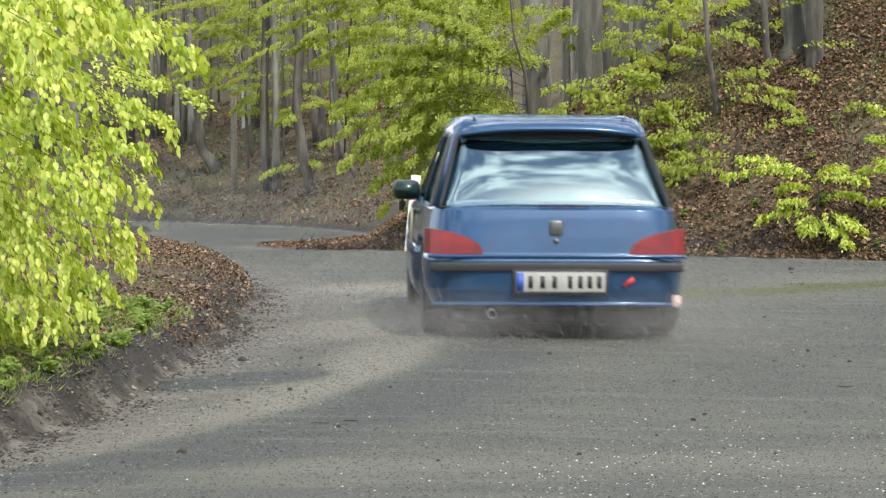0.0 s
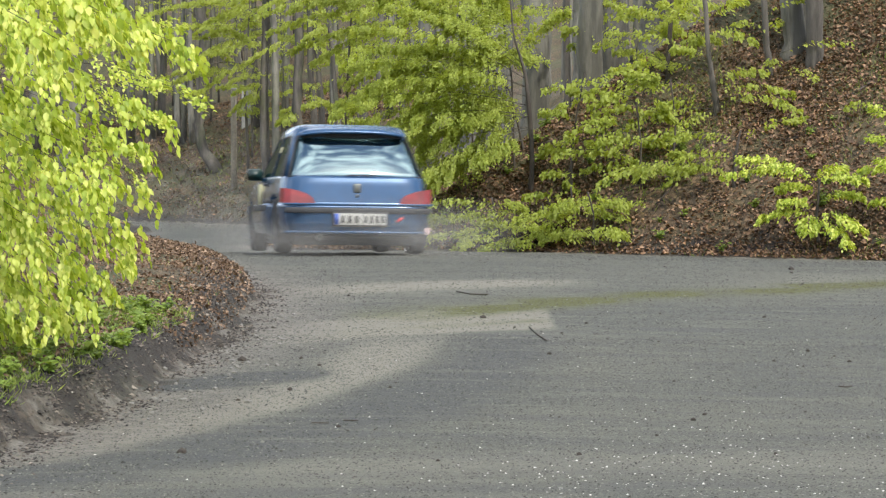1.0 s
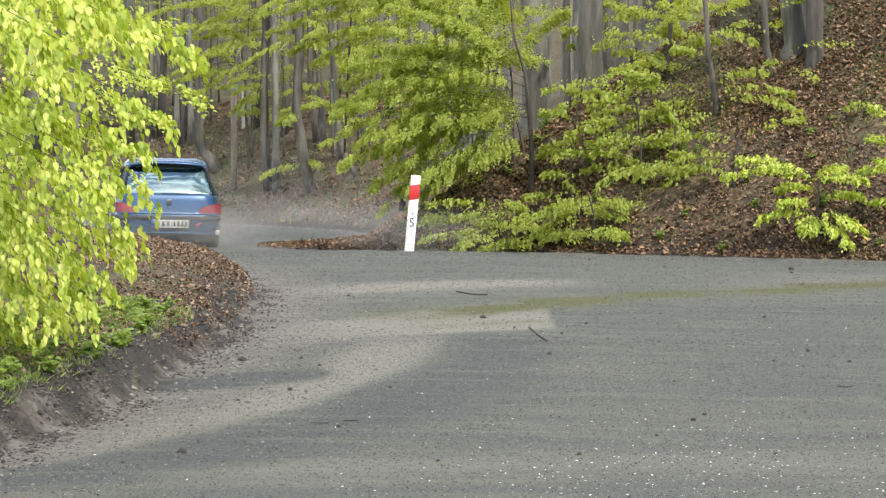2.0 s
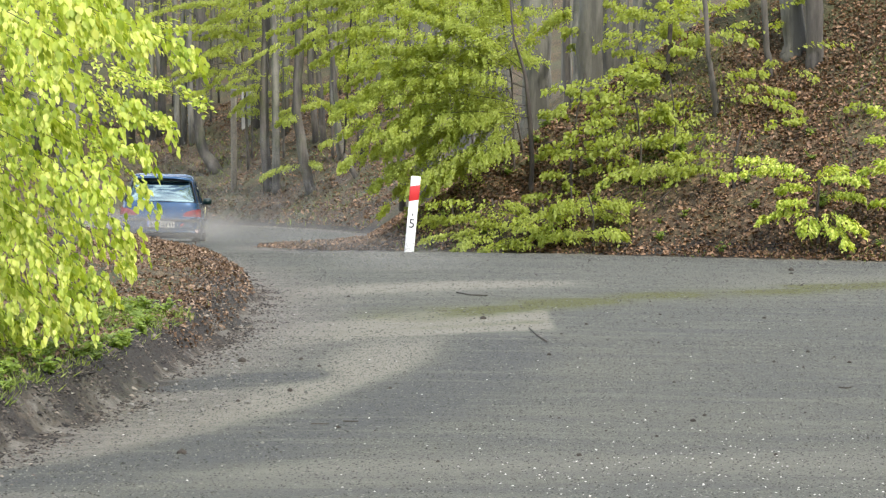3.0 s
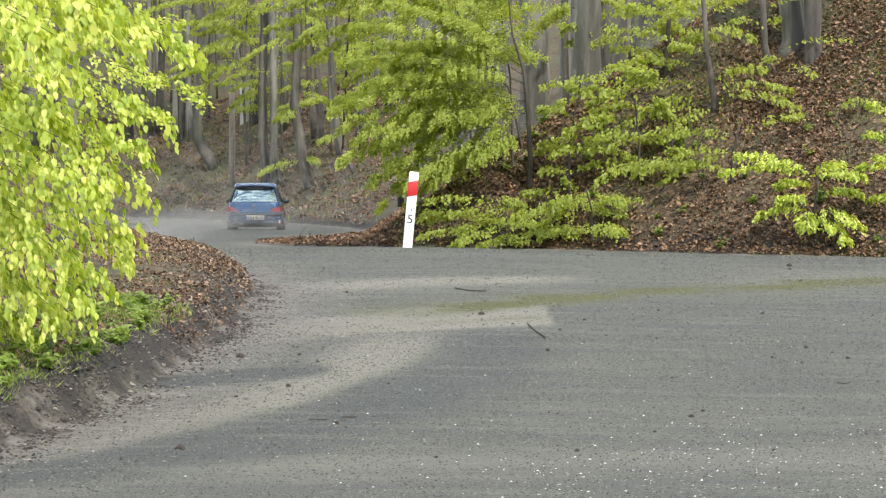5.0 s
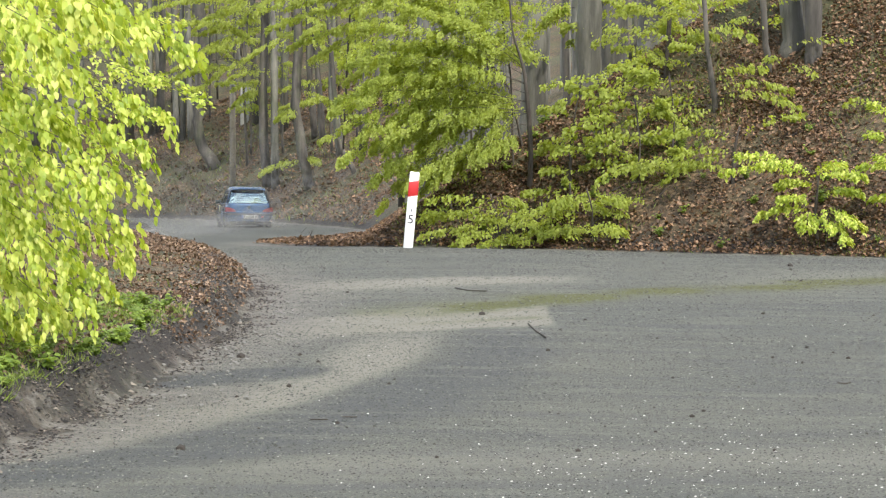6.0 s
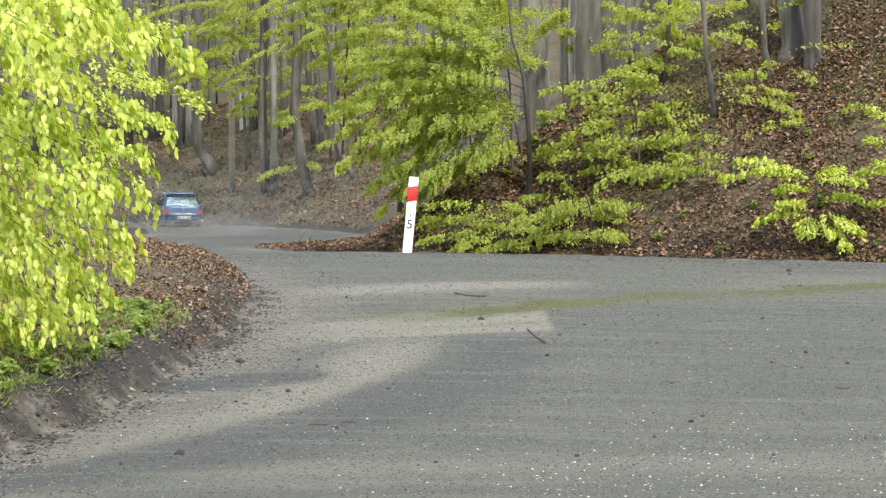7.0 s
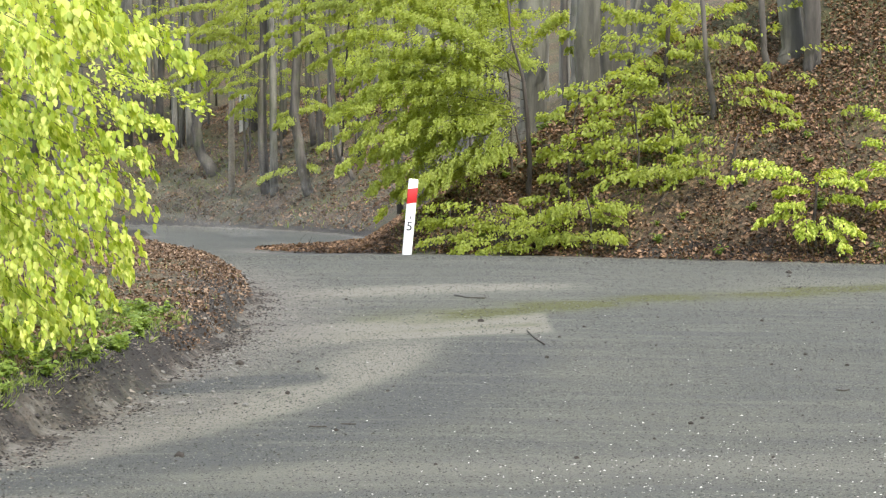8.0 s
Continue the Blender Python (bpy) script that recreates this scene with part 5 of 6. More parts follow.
# forest behind: random stems on the far slope
rng = np.random.RandomState(4)
for i in range(105):
    y = rng.uniform(116, 175)
    x = rng.uniform(-0.165, 0.03) * y
    if edge_distance(np.array([x]), np.array([y]))[0][0] < 5:
        continue
    z, r, b = land_at(x, y), rng.uniform(0.07, 0.17), rng.uniform(-0.25, 0.25)
    trunk_tree([(x, y, z - 0.2, r * 1.4), (x + 0.3 * b, y, z + 0.5, r), (x + b, y, z + 4, r * 0.9), (x + b * rng.uniform(0.5, 2), y, z + 9, r * 0.6)], BARK_GREY if rng.rand() < 0.55 else BARK_DARK, "slender forest beech on the far slope")
# leafy undergrowth between the far stems
for i in range(72):
    y = rng.uniform(108, 140)
    x = rng.uniform(-0.16, -0.01) * y
    if edge_distance(np.array([x]), np.array([y]))[0][0] < 3:
        continue
    z, h = land_at(x, y), rng.uniform(3, 9)
    sprays = []
    for k in range(9):
        zz, a, L = z + h * rng.uniform(0.35, 1.0), rng.uniform(0, 6.283), rng.uniform(0.8, 1.9)
        sprays.append((x, y, zz, x + math.cos(a) * L, y + math.sin(a) * L, zz + rng.uniform(-0.4, 0.2)))
    sapling([(x, y, z - 0.1, 0.05), (x + rng.normal(0, 0.1), y, z + h * 0.5, 0.035), (x, y, z + h, 0.01)], sprays, "young beech in fresh leaf among the far stems", LEAF_GREEN, 0.085, 300, 0.55, BARK_DARK)

# overhanging shrub at the near roadside
sapling([(-3.0, 13.2, 0.1, 0.07), (-2.9, 13.2, 0.9, 0.06), (-2.8, 13.2, 1.8, 0.05), (-2.7, 13.2, 2.6, 0.03)],
        [(-2.69, 13.5, 1.69, -1.14, 13.2, 1.58), (-2.75, 13.8, 1.81, -1.25, 13.5, 1.68), (-2.54, 12.9, 1.96, -1.37, 12.6, 1.76),
         (-2.66, 13.5, 1.53, -1.28, 13.2, 1.29), (-2.65, 13.3, 1.43, -1.34, 13, 1.16), (-2.56, 13.1, 1.25, -1.32, 12.8, 0.96),
         (-2.62, 13.4, 1.12, -1.4, 13.1, 0.79), (-2.65, 13.7, 0.99, -1.48, 13.4, 0.69), (-2.53, 13.2, 0.82, -1.53, 12.9, 0.47),
         (-2.58, 13.5, 0.76, -1.62, 13.2, 0.36), (-2.42, 12.9, 0.78, -1.67, 12.6, 0.46), (-2.4, 12.8, 1, -1.61, 12.5, 0.68)],
        "drooping beech boughs with bright yellow-green leaves at the roadside", LEAF_YELLOW, 0.041, 480, 0.28, BARK_TWIG, "roadside_beech", hang=1.6, arch=0.16, sag=0.9, group="roadside boughs")
sapling([(-2.95, 12.6, 0.1, 0.06), (-2.8, 12.6, 0.9, 0.05), (-2.7, 12.6, 1.8, 0.045), (-2.6, 12.6, 2.6, 0.03)],
        [(-2.43, 12.7, 1.32, -1.5, 12.4, 1.01), (-2.48, 12.7, 1.56, -1.55, 12.4, 1.22), (-2.44, 12.5, 1.75, -1.54, 12.2, 1.43),
         (-2.5, 12.8, 1.91, -1.63, 12.5, 1.61), (-2.56, 13.1, 2.12, -1.52, 12.8, 1.83), (-2.53, 13.5, 0.66, -1.87, 13.2, 0.36),
         (-2.49, 12.9, 1.18, -1.74, 12.6, 0.84), (-2.89, 14.5, 1.95, -1.47, 14.2, 1.63), (-2.75, 14.1, 0.9, -1.59, 13.8, 0.54),
         (-2.3, 10.4, 1.75, -1.18, 10.2, 1.62), (-2.3, 10.4, 1.6, -1.3, 10.0, 1.52)],
        "drooping beech boughs with bright yellow-green leaves at the roadside", LEAF_YELLOW, 0.041, 480, 0.28, BARK_TWIG, "roadside_beech", hang=1.6, arch=0.16, sag=0.9, group="roadside boughs")
sapling([(-3.2, 17.2, 0.2, 0.08), (-3.1, 17.2, 0.9, 0.07), (-2.95, 17.2, 1.8, 0.06), (-2.9, 17.2, 2.8, 0.03)],
        [(-2.83, 16.8, 1.52, -1.38, 16.5, 1.42), (-2.92, 17.3, 1.63, -1.6, 17, 1.30), (-2.9, 17.2, 1.9, -1.6, 17.2, 1.75), (-2.9, 17.2, 2.0, -1.75, 17.4, 1.55), (-2.9, 17.2, 1.5, -1.75, 17.0, 0.95), (-2.9, 17.2, 1.4, -1.85, 17.2, 1.15),
         (-2.9, 17.2, 1.2, -2.0, 17.1, 0.9)],
        "roadside tree with small bright bursting leaves", LEAF_YELLOW, 0.034, 420, 0.16, BARK_TWIG, "roadside_tree", hang=0.5, arch=0.12, sag=0.6, group="roadside boughs")


sapling([(-2.85, 22.0, 0.3, 0.09), (-2.80, 22.0, 1.0, 0.075), (-2.76, 22.0, 1.55, 0.068), (-2.72, 22.0, 1.85, 0.065), (-2.73, 22.0, 2.05, 0.055), (-2.82, 22.0, 2.8, 0.04)],
        [(-2.72, 22.0, 1.82, -2.35, 21.8, 2.12), (-2.72, 22.0, 1.95, -1.95, 22.1, 2.05), (-2.75, 22.0, 1.6, -2.05, 21.8, 1.62), (-2.75, 22.0, 1.5, -2.1, 22.2, 1.35), (-2.78, 22.0, 1.3, -2.25, 21.9, 1.1),
         (-2.8, 22.0, 1.1, -3.3, 21.7, 1.2), (-2.75, 22.0, 1.9, -3.2, 21.9, 2.1)],
        "grey roadside tree with forked trunk and small bursting leaves", LEAF_YELLOW, 0.034, 300, 0.2, BARK_GREY, "roadside_tree", hang=0.5, arch=0.12, sag=0.5, group="roadside boughs")


# ---- litter, herbs and stones ----
def scatter(n, xr, yr, lo, hi, rng):
    x, y = rng.uniform(*xr, n), rng.uniform(*yr, n)
    s, _ = edge_distance(x, y)
    keep = (s > lo) & (s < hi)
    x, y = x[keep], y[keep]
    return x, y, land(x, y)


def litter(n, xr, yr, lo, hi, size, seed, label, bare=0.35, material=None):
    """Dead leaves in drifts, leaving soil and moss bare between them."""
    rng = np.random.RandomState(seed)
    x, y, z = scatter(n, xr, yr, lo, hi, rng)
    drift = 0.5 + 0.9 * wobble(x, y, 1.5, seed + 3) + 0.7 * wobble(x, y, 4.5, seed + 4)
    keep = rng.uniform(0, 1, len(x)) < np.clip(drift + 0.5 - bare, 0.12, 1)
    x, y, z = x[keep], y[keep], z[keep]
    n = len(x)
    way = rng.normal(0, 1, (n, 3)) * np.array([1, 1, 0.45])
    up = np.array([0, -0.35, 1.0]) + rng.normal(0, 0.6, (n, 3))
    sizes = rng.lognormal(0, 0.32, n) * size
    ob = leaves("leaf_litter", np.stack([x, y, z + rng.uniform(0.0, 0.03, n)], -1), way, up, np.clip(sizes, 0.4 * size, 1.9 * size), material or LEAF_DEAD, fold=0.7, simple=True, wide=0.36)
    return tagged(ob, label, "leaf litter", kind="stuff")


litter(140000, (-1.6, 6.2), (32.5, 41), 0.06, 9, 0.040, 21, "dead brown beech leaves covering the bank", 0.32)
litter(160000, (-6.0, -1.0), (15.5, 36), 0.06, 3.6, 0.021, 22, "dead brown beech leaves on the verge", 0.4, LEAF_OLD)
litter(14000, (-4.0, -1.3), (10.5, 15.5), 0.26, 2.4, 0.022, 25, "few dead leaves among the roadside herbs", 0.6, LEAF_OLD)
litter(40000, (-3.2, 0.5), (36, 64), 0.05, 4, 0.042, 23, "dead brown leaves in the hollow by the bend", 0.35)
litter(70000, (-19, -1), (92, 126), 0.3, 12, 0.09, 24, "dead brown leaves on the far slope", 0.3)


GRASS = leaf_material("grass_blades", ((0.10, 0.15, 0.03), (0.19, 0.26, 0.05), (0.33, 0.38, 0.11)), 0.4)


def grass(n, xr, yr, lo, hi, size, seed, label, cover):
    """Thin blades in clumps where cover(x, y) is high."""
    rng = np.random.RandomState(seed)
    x, y, z = scatter(n, xr, yr, lo, hi, rng)
    keep = rng.uniform(0, 1, len(x)) < cover(x, y)
    x, y, z = x[keep], y[keep], z[keep]
    n = len(x)
    way = rng.normal(0, 0.55, (n, 3)) * np.array([1, 1, 0.3]) + np.array([0, 0, 0.8])
    up = rng.normal(0, 1, (n, 3)) * np.array([1, 1, 0.2])
    ob = leaves("grass", np.stack([x, y, z - 0.005], -1), way, up, rng.uniform(0.5, 1.3, n) * size, GRASS, fold=0.05, simple=True, wide=0.06)
    return tagged(ob, label, "grass", kind="stuff")


grass(60000, (-4.0, -1.3), (11.0, 17.0), 0.15, 2.4, 0.048, 61, "short green roadside grass on the earth lip", lambda x, y: np.clip(0.45 + 1.2 * wobble(x, y, 4, 62), 0.05, 1))
grass(30000, (-0.6, 6.0), (32.5, 40), 0.05, 5.0, 0.085, 63, "thin green grass growing through the leaf litter", lambda x, y: np.clip(0.08 + 1.3 * wobble(x, y, 1.8, 64), 0.0, 1))
grass(26000, (-0.4, 6.2), (28, 36), 0.0, 0.6, 0.075, 69, "green grass along the foot of the bank", lambda x, y: np.clip(0.25 + 1.2 * wobble(x, y, 3.0, 70), 0.0, 1))
grass(14000, (-7.0, -1.3), (17, 36), 0.15, 3.0, 0.06, 65, "sparse grass on the leafy verge", lambda x, y: np.clip(-0.1 + 1.2 * wobble(x, y, 2.4, 66), 0.0, 1))
grass(26000, (-19, -2), (92, 124), 0.2, 6.0, 0.22, 67, "sparse green grass on the far slope", lambda x, y: np.clip(-0.02 + 1.2 * wobble(x, y, 0.7, 68), 0.0, 1))


def herb(x, y, size, seed, label="leafy green roadside herb on the earth bank"):
    rng = np.random.RandomState(seed)
    root = tagged(new("herb"), label, "herb", "roadside herbs")
    root.matrix_world = pose(x, y, land_at(x, y) - 0.01)
    stems, P, W, U = [], [], [], []
    for k in range(7):
        a, L, h = rng.uniform(0, 6.283), rng.uniform(0.3, 1.0) * size * 0.7, rng.uniform(0.4, 1.0) * size
        tip = np.array([math.cos(a) * L, math.sin(a) * L, h])
        stems.append([(*(tip * u * np.array([u, u, 1])), 0.003 * (1.2 - u)) for u in np.linspace(0, 1, 4)])
        m = 9
        u = rng.uniform(0.35, 1.05, m)
        P.append(tip * u[:, None] * np.stack([u, u, np.ones(m)], -1))
        ang = rng.uniform(0, 6.283, m)
        W.append(np.stack([np.cos(ang), np.sin(ang), rng.uniform(-0.4, 0.5, m)], -1))
        U.append(np.array([0, -0.3, 1]) + rng.normal(0, 0.3, (m, 3)))
    v, f = tube(stems, 4)
    tagged(raw("stalk", v, f, LEAF_HERB, root), kind="stuff")
    P = np.concatenate(P)
    leaves("foliage", P, np.concatenate(W), np.concatenate(U), rng.uniform(0.6, 1.2, len(P)) * size * 0.32, LEAF_HERB, root, wide=0.3)
    return root


rng = np.random.RandomState(9)
for i in range(80):
    y = rng.uniform(12.0, 16.5)
    x = np.interp(y, [12, 13.5, 15.2, 16.5], [-1.74, -1.56, -1.50, -1.52]) - abs(rng.normal(0, 0.28))
    herb(x, y, rng.uniform(0.05, 0.12), 300 + i)
for i in range(16):
    y = rng.uniform(17, 31)
    herb(np.interp(y, [17, 21, 25, 31], [-1.9, -2.0, -2.6, -3.8]) - rng.uniform(0, 1.0), y, rng.uniform(0.06, 0.13), 500 + i)
for i in range(45):
    x = rng.uniform(-0.6, 5.4)
    y = 35.4 - 0.55 * x + rng.uniform(0.1, 3.0)
    herb(x, y, rng.uniform(0.08, 0.18), 600 + i, "low green herb growing through leaf litter")

STONE = plain("road_stone", (0.19, 0.185, 0.165), 0.85, vary=0.4, scale=30)
CLOD = plain("dark_clod", (0.045, 0.038, 0.03), 0.95, vary=0.4, scale=30)
CHIP = plain("pale_chip", (0.62, 0.60, 0.55), 0.6, vary=0.25, scale=40)


def pebble_mesh(name, material, seed):
    rng = np.random.RandomState(seed)
    bm = bmesh.new()
    bmesh.ops.create_icosphere(bm, subdivisions=1, radius=0.5)
    for v in bm.verts:
        v.co = v.co * rng.uniform(0.75, 1.2)
        v.co.z *= 0.6
    me = bpy.data.meshes.new(name)
    bm.to_mesh(me)
    bm.free()
    me.materials.append(material)
    return me


def drop_stone(name, me, x, y, size, rng, label):
    ob = tagged(new(name, me), label, name, "stones on the road")
    ob.matrix_world = pose(x, y, land_at(x, y) + size * 0.12, 0, 0, rng.uniform(0, 360)) @ Matrix.Diagonal((size, size * rng.uniform(0.6, 1), size, 1))


rng = np.random.RandomState(31)
stones = [pebble_mesh("stone", STONE, k) for k in range(3)]
clods = [pebble_mesh("clod", CLOD, k + 5) for k in range(3)]
for i in range(70):
    y = rng.uniform(10.5, 30)
    x = rng.uniform(-0.15, 0.15) * y
    if edge_distance(np.array([x]), np.array([y]))[0][0] < -0.05:
        drop_stone("clod", clods[i % 3], x, y, rng.uniform(0.015, 0.035), rng, "small dark clod of earth on the asphalt")
for x, y, d in ((0.26, 19.0, 0.05), (0.58, 16.2, 0.035), (2.7, 15.3, 0.05), (3.2, 27.2, 0.07), (-1.06, 15.6, 0.06), (-1.0, 11.3, 0.05), (-1.25, 16.6, 0.05), (-0.72, 13.9, 0.04)):
    drop_stone("clod", clods[0], x, y, d, rng, "dark clod of earth on the asphalt")
for i in range(190):
    y = rng.uniform(12.5, 20.5)
    x = np.interp(y, [11, 13.6, 15.2, 18, 21.4, 24], [-1.6, -1.3, -1.2, -1.1, -1.15, -1.5]) + 0.1 + rng.normal(0, 0.14)
    drop_stone("stone", stones[i % 3], x, y, 0.012 + 0.03 * rng.uniform(0, 1) ** 2, rng, "grey stone in the gravel edge")


def grit(name, n, xr, yr, lo, hi, size, material, seed, label, weight=None):
    """Loose chips lying on the asphalt, too small and many to pick apart."""
    rng = np.random.RandomState(seed)
    x, y, z = scatter(n, xr, yr, lo, hi, rng)
    if weight is not None:
        keep = rng.uniform(0, 1, len(x)) < weight(x, y)
        x, y, z = x[keep], y[keep], z[keep]
    n = len(x)
    r = rng.uniform(0.4, 1.3, (n, 1)) * size
    c = np.stack([x, y, z + 0.2 * r[:, 0]], -1)
    v = np.empty((n, 5, 3))
    for k in range(4):
        a = k * math.pi / 2 + rng.uniform(-0.5, 0.5, n)
        v[:, k] = c + r * np.stack([np.cos(a), np.sin(a) * 0.7, rng.uniform(-0.3, 0.2, n)], -1)
    v[:, 4] = c + r * np.stack([rng.normal(0, 0.15, n), rng.normal(0, 0.15, n), rng.uniform(0.35, 0.7, n)], -1)
    f = (np.arange(n) * 5)[:, None, None] + np.array([(0, 1, 4), (1, 2, 4), (2, 3, 4), (3, 0, 4)])[None]
    return tagged(raw(name, v.reshape(-1, 3), f.reshape(-1, 3).tolist(), material, smooth=False), label, "grit", kind="stuff")


def chip_material(name, colours):
    m, n, l, b = mat(name, 0.85)
    g = n.new("ShaderNodeNewGeometry")
    l.new(ramp(n, l, g.outputs["Random Per Island"], colours), b.inputs["Base Color"])
    return m


GRIT = chip_material("mixed_road_grit", [(0.0, (0.025, 0.026, 0.022)), (0.35, (0.045, 0.047, 0.04)), (0.6, (0.10, 0.102, 0.086)), (0.94, (0.16, 0.16, 0.135)), (1.0, (0.25, 0.245, 0.21))])
SOIL = chip_material("crumbled_soil", [(0.0, (0.008, 0.007, 0.006)), (0.55, (0.034, 0.029, 0.024)), (0.9, (0.11, 0.092, 0.074)), (1.0, (0.24, 0.21, 0.17))])


def patchy(x, y):
    return np.clip(0.45 + 0.9 * wobble(x, y, 5, 14) + 0.5 * wobble(x, y, 1.6, 15), 0.04, 1)


grit("pale_grit", 12000, (-1.7, 2.6), (9.8, 20), -9, -0.15, 0.005, CHIP, 41, "pale chips and petals strewn on the asphalt", lambda x, y: np.clip(0.018 + 0.55 * step(x, -0.6, 1.6) * step(-y, -13.4, -11.4), 0, 1) * (0.4 + 0.6 * patchy(x, y)))
grit("grey_grit", 9000, (-2.4, 1.2), (10, 34), -0.9, 0.35, 0.009, GRIT, 42, "loose gravel along the road edge", patchy)
grit("earth_crumbs", 150000, (-2.3, -0.9), (9.8, 24), -0.3, 0.55, 0.0085, SOIL, 44, "crumbled dark earth on the broken road edge", lambda x, y: patchy(x, y) * np.exp(-((edge_distance(x, y)[0] - 0.15) / 0.2) ** 2))
grit("earth_clods", 9000, (-2.4, -0.9), (10.2, 20), 0.0, 0.34, 0.017, SOIL, 47, "dark clods on the broken earth lip", patchy)
grit("fine_grit", 75000, (-1.9, 2.7), (9.6, 17.5), -9, -0.1, 0.0042, GRIT, 45, "fine grit bedded in the worn asphalt")
grit("coarse_grit", 52000, (-2.6, 5.2), (17, 34), -9, -0.1, 0.0062, GRIT, 46, "grit bedded in the worn asphalt")
grit("dark_grit", 2600, (-2.4, 4.5), (10, 34), -8, 0.4, 0.006, CLOD, 43, "dark grit on the asphalt")


def twig(points, r, label):
    foot = np.array([points[0][0], points[0][1], land_at(*points[0])])
    pts = [(x - foot[0], y - foot[1], land_at(x, y) - foot[2] + r * 0.8 + h, r) for x, y, h in [(p[0], p[1], 0.0 if i % 2 else 0.006) for i, p in enumerate(points)]]
    v, f = tube([pts], 6)
    ob = tagged(raw("twig", v, f, BARK_TWIG), label, "twig", "twigs on the road")
    ob.matrix_world = pose(*foot)


twig([(0.53, 18.2), (0.56, 17.7), (0.60, 17.1)], 0.004, "thin dark twig lying on the asphalt")
twig([(0.10, 21.6), (0.20, 21.4), (0.32, 21.3)], 0.005, "thin dark twig lying on the asphalt")
twig([(1.93, 14.42), (1.97, 14.45), (2.0, 14.46)], 0.0035, "short dark twig on the asphalt")
twig([(-1.9, 24.2), (-1.75, 24.1), (-1.6, 24.2)], 0.02, "short broken stick at the road edge")
twig([(-0.55, 12.35), (-0.48, 12.4)], 0.003, "short dark twig on the asphalt")
twig([(-0.42, 12.45), (-0.36, 12.5)], 0.003, "short dark twig on the asphalt")
twig([(-3.3, 30.5), (-2.9, 30.1), (-2.5, 30.0)], 0.012, "dead stick on the leafy verge")

# poles on the far slope
WOOD = plain("weathered_wood", (0.27, 0.235, 0.18), 0.85, vary=0.3, scale=6)
CONCRETE = plain("pale_concrete", (0.42, 0.41, 0.37), 0.9, vary=0.2, scale=4)
pole = tagged(new("wooden_pole"), "pale weathered wooden pole standing on the far slope", "pole")
pole.matrix_world = pose(-8.1, 114.8, land_at(-8.1, 114.8))
v, f = tube([[(0, 0, -0.3, 0.125), (0.01, 0, 1.2, 0.12), (0, 0, 2.6, 0.115), (0.01, 0, 3.85, 0.105)]], 12)
raw("shaft", v, f, WOOD, pole)
raw("cap", *tube([[(0.01, 0, 3.85, 0.12), (0.01, 0, 3.9, 0.12)]], 12), CONCRETE, pole)
marker = tagged(new("concrete_marker"), "pale square concrete post on the far slope", "marker post")
marker.matrix_world = pose(-8.0, 120.6, land_at(-8.0, 120.6))
part("shaft", box(0.36, 0.30, 2.0, (0, 0, 0.6), 0.03), CONCRETE, marker)

# ---- dust ----
def dust_material():
    m, n, l, b = mat("road_dust", 0.95)
    b.inputs["Base Color"].default_value = (0.55, 0.53, 0.49, 1)
    thru, both = n.new("ShaderNodeBsdfTranslucent"), n.new("ShaderNodeMixShader")
    thru.inputs[0].default_value = (0.62, 0.60, 0.56, 1)
    l.new(b.outputs[0], both.inputs[1])
    l.new(thru.outputs[0], both.inputs[2])
    tr, ms = n.new("ShaderNodeBsdfTransparent"), n.new("ShaderNodeMixShader")
    ms.inputs[0].default_value = 0.042
    l.new(tr.outputs[0], ms.inputs[1])
    l.new(both.outputs[0], ms.inputs[2])
    l.new(ms.outputs[0], n["Material Output"].inputs[0])
    return m


DUST = dust_material()


def dust_mesh(n, sx, sy, sz, flake, seed, reach=0.68):
    """A puff of loose, nearly see-through flakes, thinning outwards."""
    rng = np.random.RandomState(seed)
    c = rng.normal(0, 1, (n * 2, 3)) * np.array([sx, sy, sz])
    c = c[(np.abs(c[:, 0]) < reach) & (np.abs(c[:, 1]) < 1.4) & (np.abs(c[:, 2]) < 0.25)][:n]
    n = len(c)
    v = c[:, None, :] + rng.normal(0, 0.6, (n, 3, 3)) * flake
    me = bpy.data.meshes.new("dust")
    me.from_pydata(v.reshape(-1, 3).tolist(), [], np.arange(n * 3).reshape(-1, 3).tolist())
    me.materials.append(DUST)
    return me


def dust_puff(me):
    return tagged(new("dust_puff", me), "thin pale dust thrown up by the car's wheels", "dust", "dust behind the car", "stuff")


thin, dense = dust_mesh(16000, 0.2, 0.3, 0.085, 0.009, 1), dust_mesh(30000, 0.85, 0.8, 0.12, 0.018, 2, 1.6)
light = dust_mesh(20000, 0.44, 0.7, 0.11, 0.014, 3)
WHEEL_DUST = [(dust_puff(thin), x, y) for x, y in ((-0.62, 0.2), (0.62, 0.15), (-0.5, -0.35), (0.45, -0.4), (0.0, 0.0))]
SETTLING = [(dust_puff(dense if 1.7 < t < 5.0 else light), t) for t in (0.55, 0.85, 1.15, 1.5, 1.85, 2.2, 2.5, 2.8, 3.1, 3.4, 3.7, 4.1, 4.6, 5.1, 5.6, 6.1, 6.6, 7.1)]


CLOUD_DUST = [(dust_puff(light), x, y) for x, y in ((-0.75, -0.4), (0.8, -0.5), (-0.9, 0.7))]


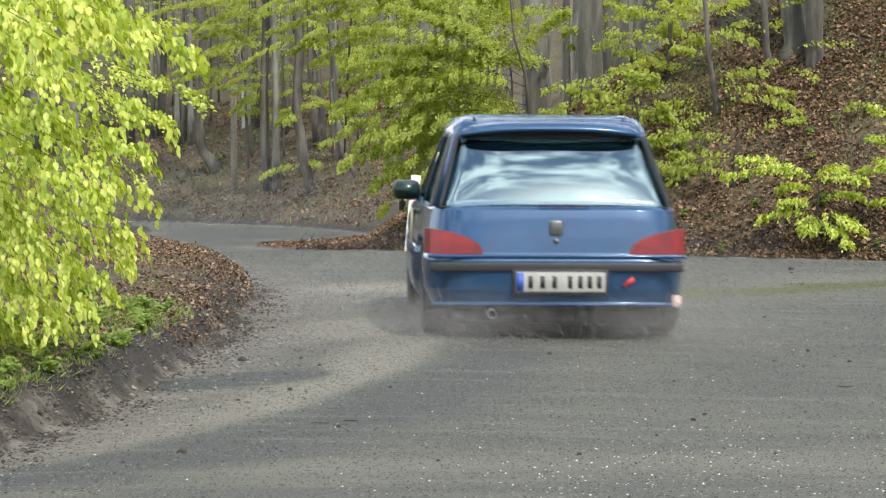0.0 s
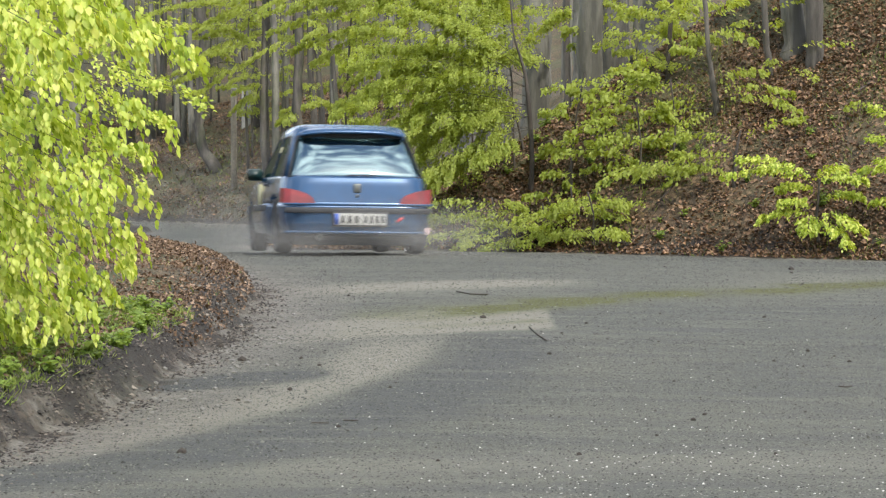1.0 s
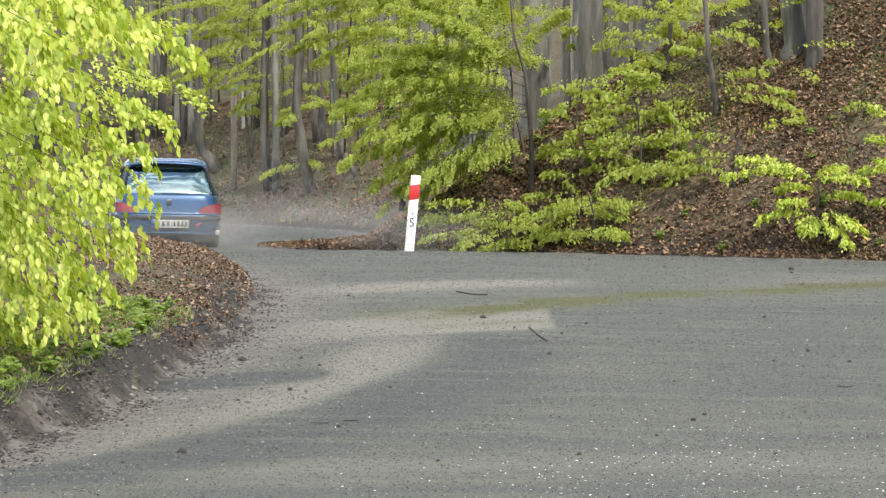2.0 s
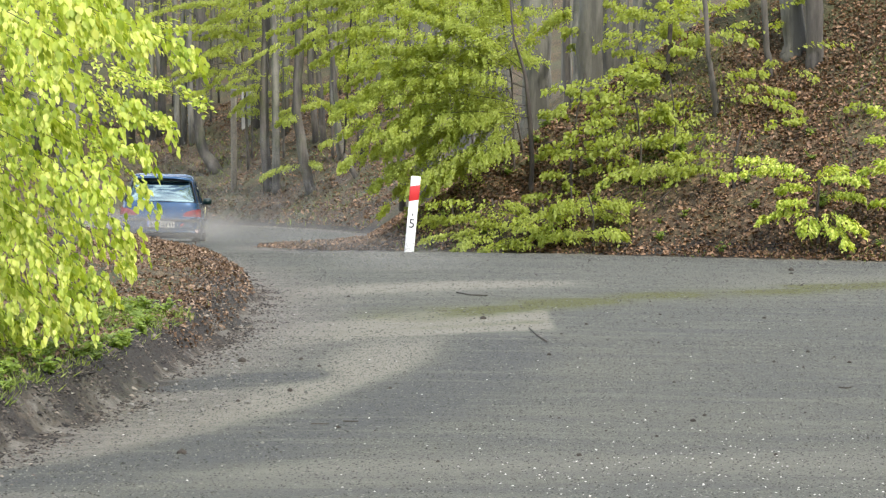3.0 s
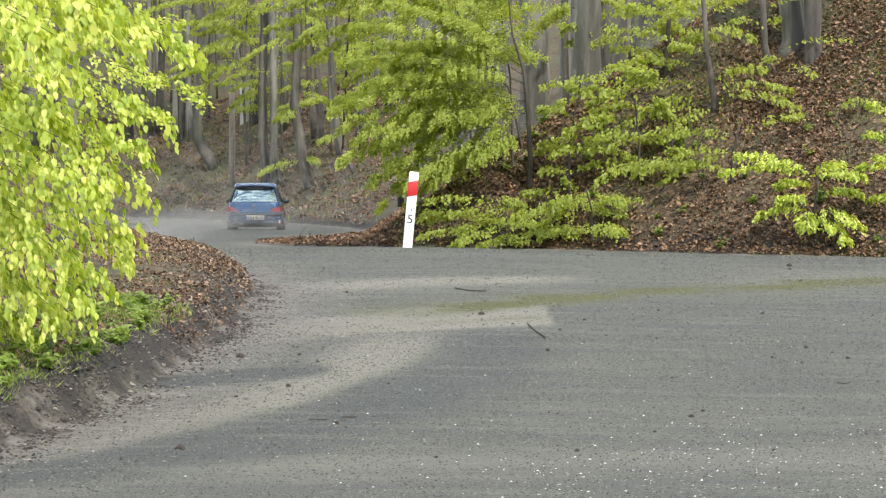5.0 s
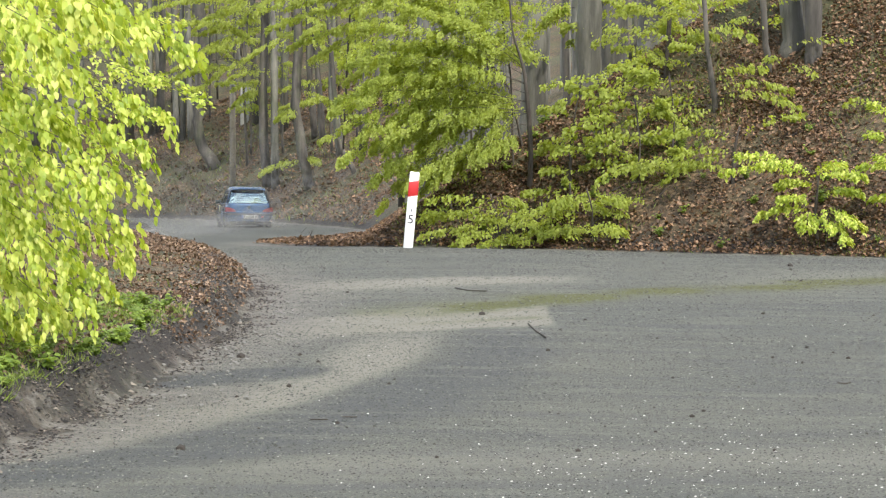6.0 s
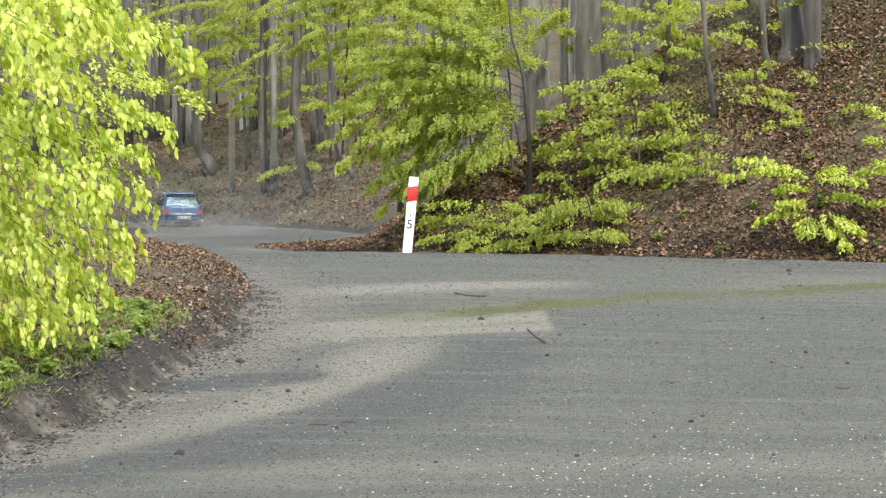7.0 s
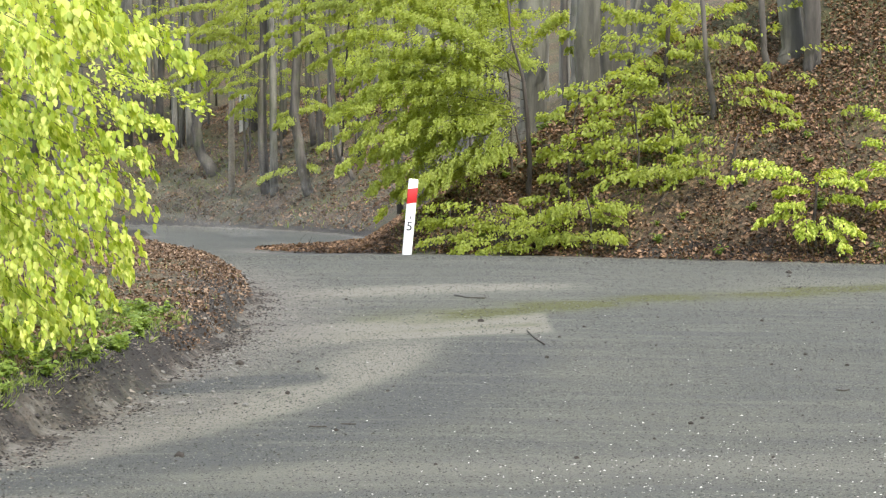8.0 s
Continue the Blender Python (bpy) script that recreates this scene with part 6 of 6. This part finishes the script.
def haze(n, seed):
    """Fine dust left hanging over the far bend."""
    rng = np.random.RandomState(seed)
    y = rng.uniform(66, 106, n)
    x = np.interp(y, [66, 90, 106], [-4.5, -5.0, -8.5]) + rng.normal(0, 3.2, n)
    z = np.interp(y, PROFILE[:, 0], PROFILE[:, 1]) + np.abs(rng.normal(0, 1.3, n)) + 0.15
    keep = z > land(x, y) + 0.12
    c = np.stack([x, y, z], -1)[keep]
    v = c[:, None, :] + rng.normal(0, 0.6, (len(c), 3, 3)) * 0.105
    ob = raw("dust_haze", v.reshape(-1, 3), np.arange(len(c) * 3).reshape(-1, 3).tolist(), DUST, smooth=False)
    tagged(ob, "thin pale dust haze hanging over the far bend", "dust", kind="stuff")


haze(17000, 91)


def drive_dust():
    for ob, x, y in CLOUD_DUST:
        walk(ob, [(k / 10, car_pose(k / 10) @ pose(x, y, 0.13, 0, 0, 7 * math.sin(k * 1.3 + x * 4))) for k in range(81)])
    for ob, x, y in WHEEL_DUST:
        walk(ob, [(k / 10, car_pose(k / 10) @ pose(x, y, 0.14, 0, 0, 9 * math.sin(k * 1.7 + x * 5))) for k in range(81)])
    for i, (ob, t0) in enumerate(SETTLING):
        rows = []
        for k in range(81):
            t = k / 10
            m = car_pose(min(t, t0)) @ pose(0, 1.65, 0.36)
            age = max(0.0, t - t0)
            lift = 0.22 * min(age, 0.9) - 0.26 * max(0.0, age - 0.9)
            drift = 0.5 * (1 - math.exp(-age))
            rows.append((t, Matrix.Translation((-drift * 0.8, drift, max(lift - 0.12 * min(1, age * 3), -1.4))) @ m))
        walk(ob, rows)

# sticks on the bank and dry stalks on the low verge
def dry_stalk(points):
    foot = np.array(points[0])
    foot[2] = land_at(foot[0], foot[1]) - 0.02
    v, f = tube([[(*(np.array(p) - foot) * (i > 0), 0.006 - 0.0015 * i) for i, p in enumerate(points)]], 5)
    ob = tagged(raw("dry_stalk", v, f, BARK_TWIG), "dry bent stalk on the leafy verge", "dry stalk", "dry stalks")
    ob.matrix_world = pose(*foot)


twig([(-0.36, 38.4), (-0.03, 38.05), (0.12, 37.85)], 0.012, "fallen branch lying on the leafy bank")
twig([(0.17, 37.65), (0.33, 37.6), (0.53, 37.45)], 0.014, "bare fallen branch on the leafy bank")
twig([(2.03, 35.4), (2.2, 35.45), (2.4, 35.4)], 0.012, "fallen stick in leaf litter")
twig([(2.5, 34.95), (2.69, 35.15), (2.81, 35.45)], 0.008, "thin fallen stick in leaf litter")
twig([(1.17, 36.85), (1.37, 36.8), (1.57, 36.45)], 0.02, "dark rotten branch on the bank")
twig([(4.13, 35.2), (4.27, 35.25), (4.48, 35.25)], 0.012, "fallen stick in leaf litter")
twig([(3.47, 34), (3.67, 34), (3.79, 33.95)], 0.012, "fallen stick in leaf litter")
twig([(4.74, 35.7), (4.94, 35.7), (5.19, 35.8)], 0.014, "fallen stick on the upper bank")
twig([(0.52, 35.6), (0.78, 35.4), (0.99, 35.4)], 0.01, "fallen stick by the verge")
twig([(1.71, 34.95), (1.84, 35.05), (2.04, 35)], 0.016, "dark fallen branch by the verge")
dry_stalk([(-2.38, 49.45, -0.53), (-2.34, 49.45, -0.38), (-2.25, 49.45, -0.29)])
dry_stalk([(-2.03, 44.6, -0.36), (-1.97, 44.6, -0.25), (-1.94, 44.6, -0.18)])
dry_stalk([(-1.84, 43.05, -0.33), (-1.9, 43.05, -0.23), (-1.93, 43.05, -0.16)])
dry_stalk([(-1.41, 40.15, -0.24), (-1.33, 40.15, -0.16), (-1.24, 40.15, -0.13)])


motions()
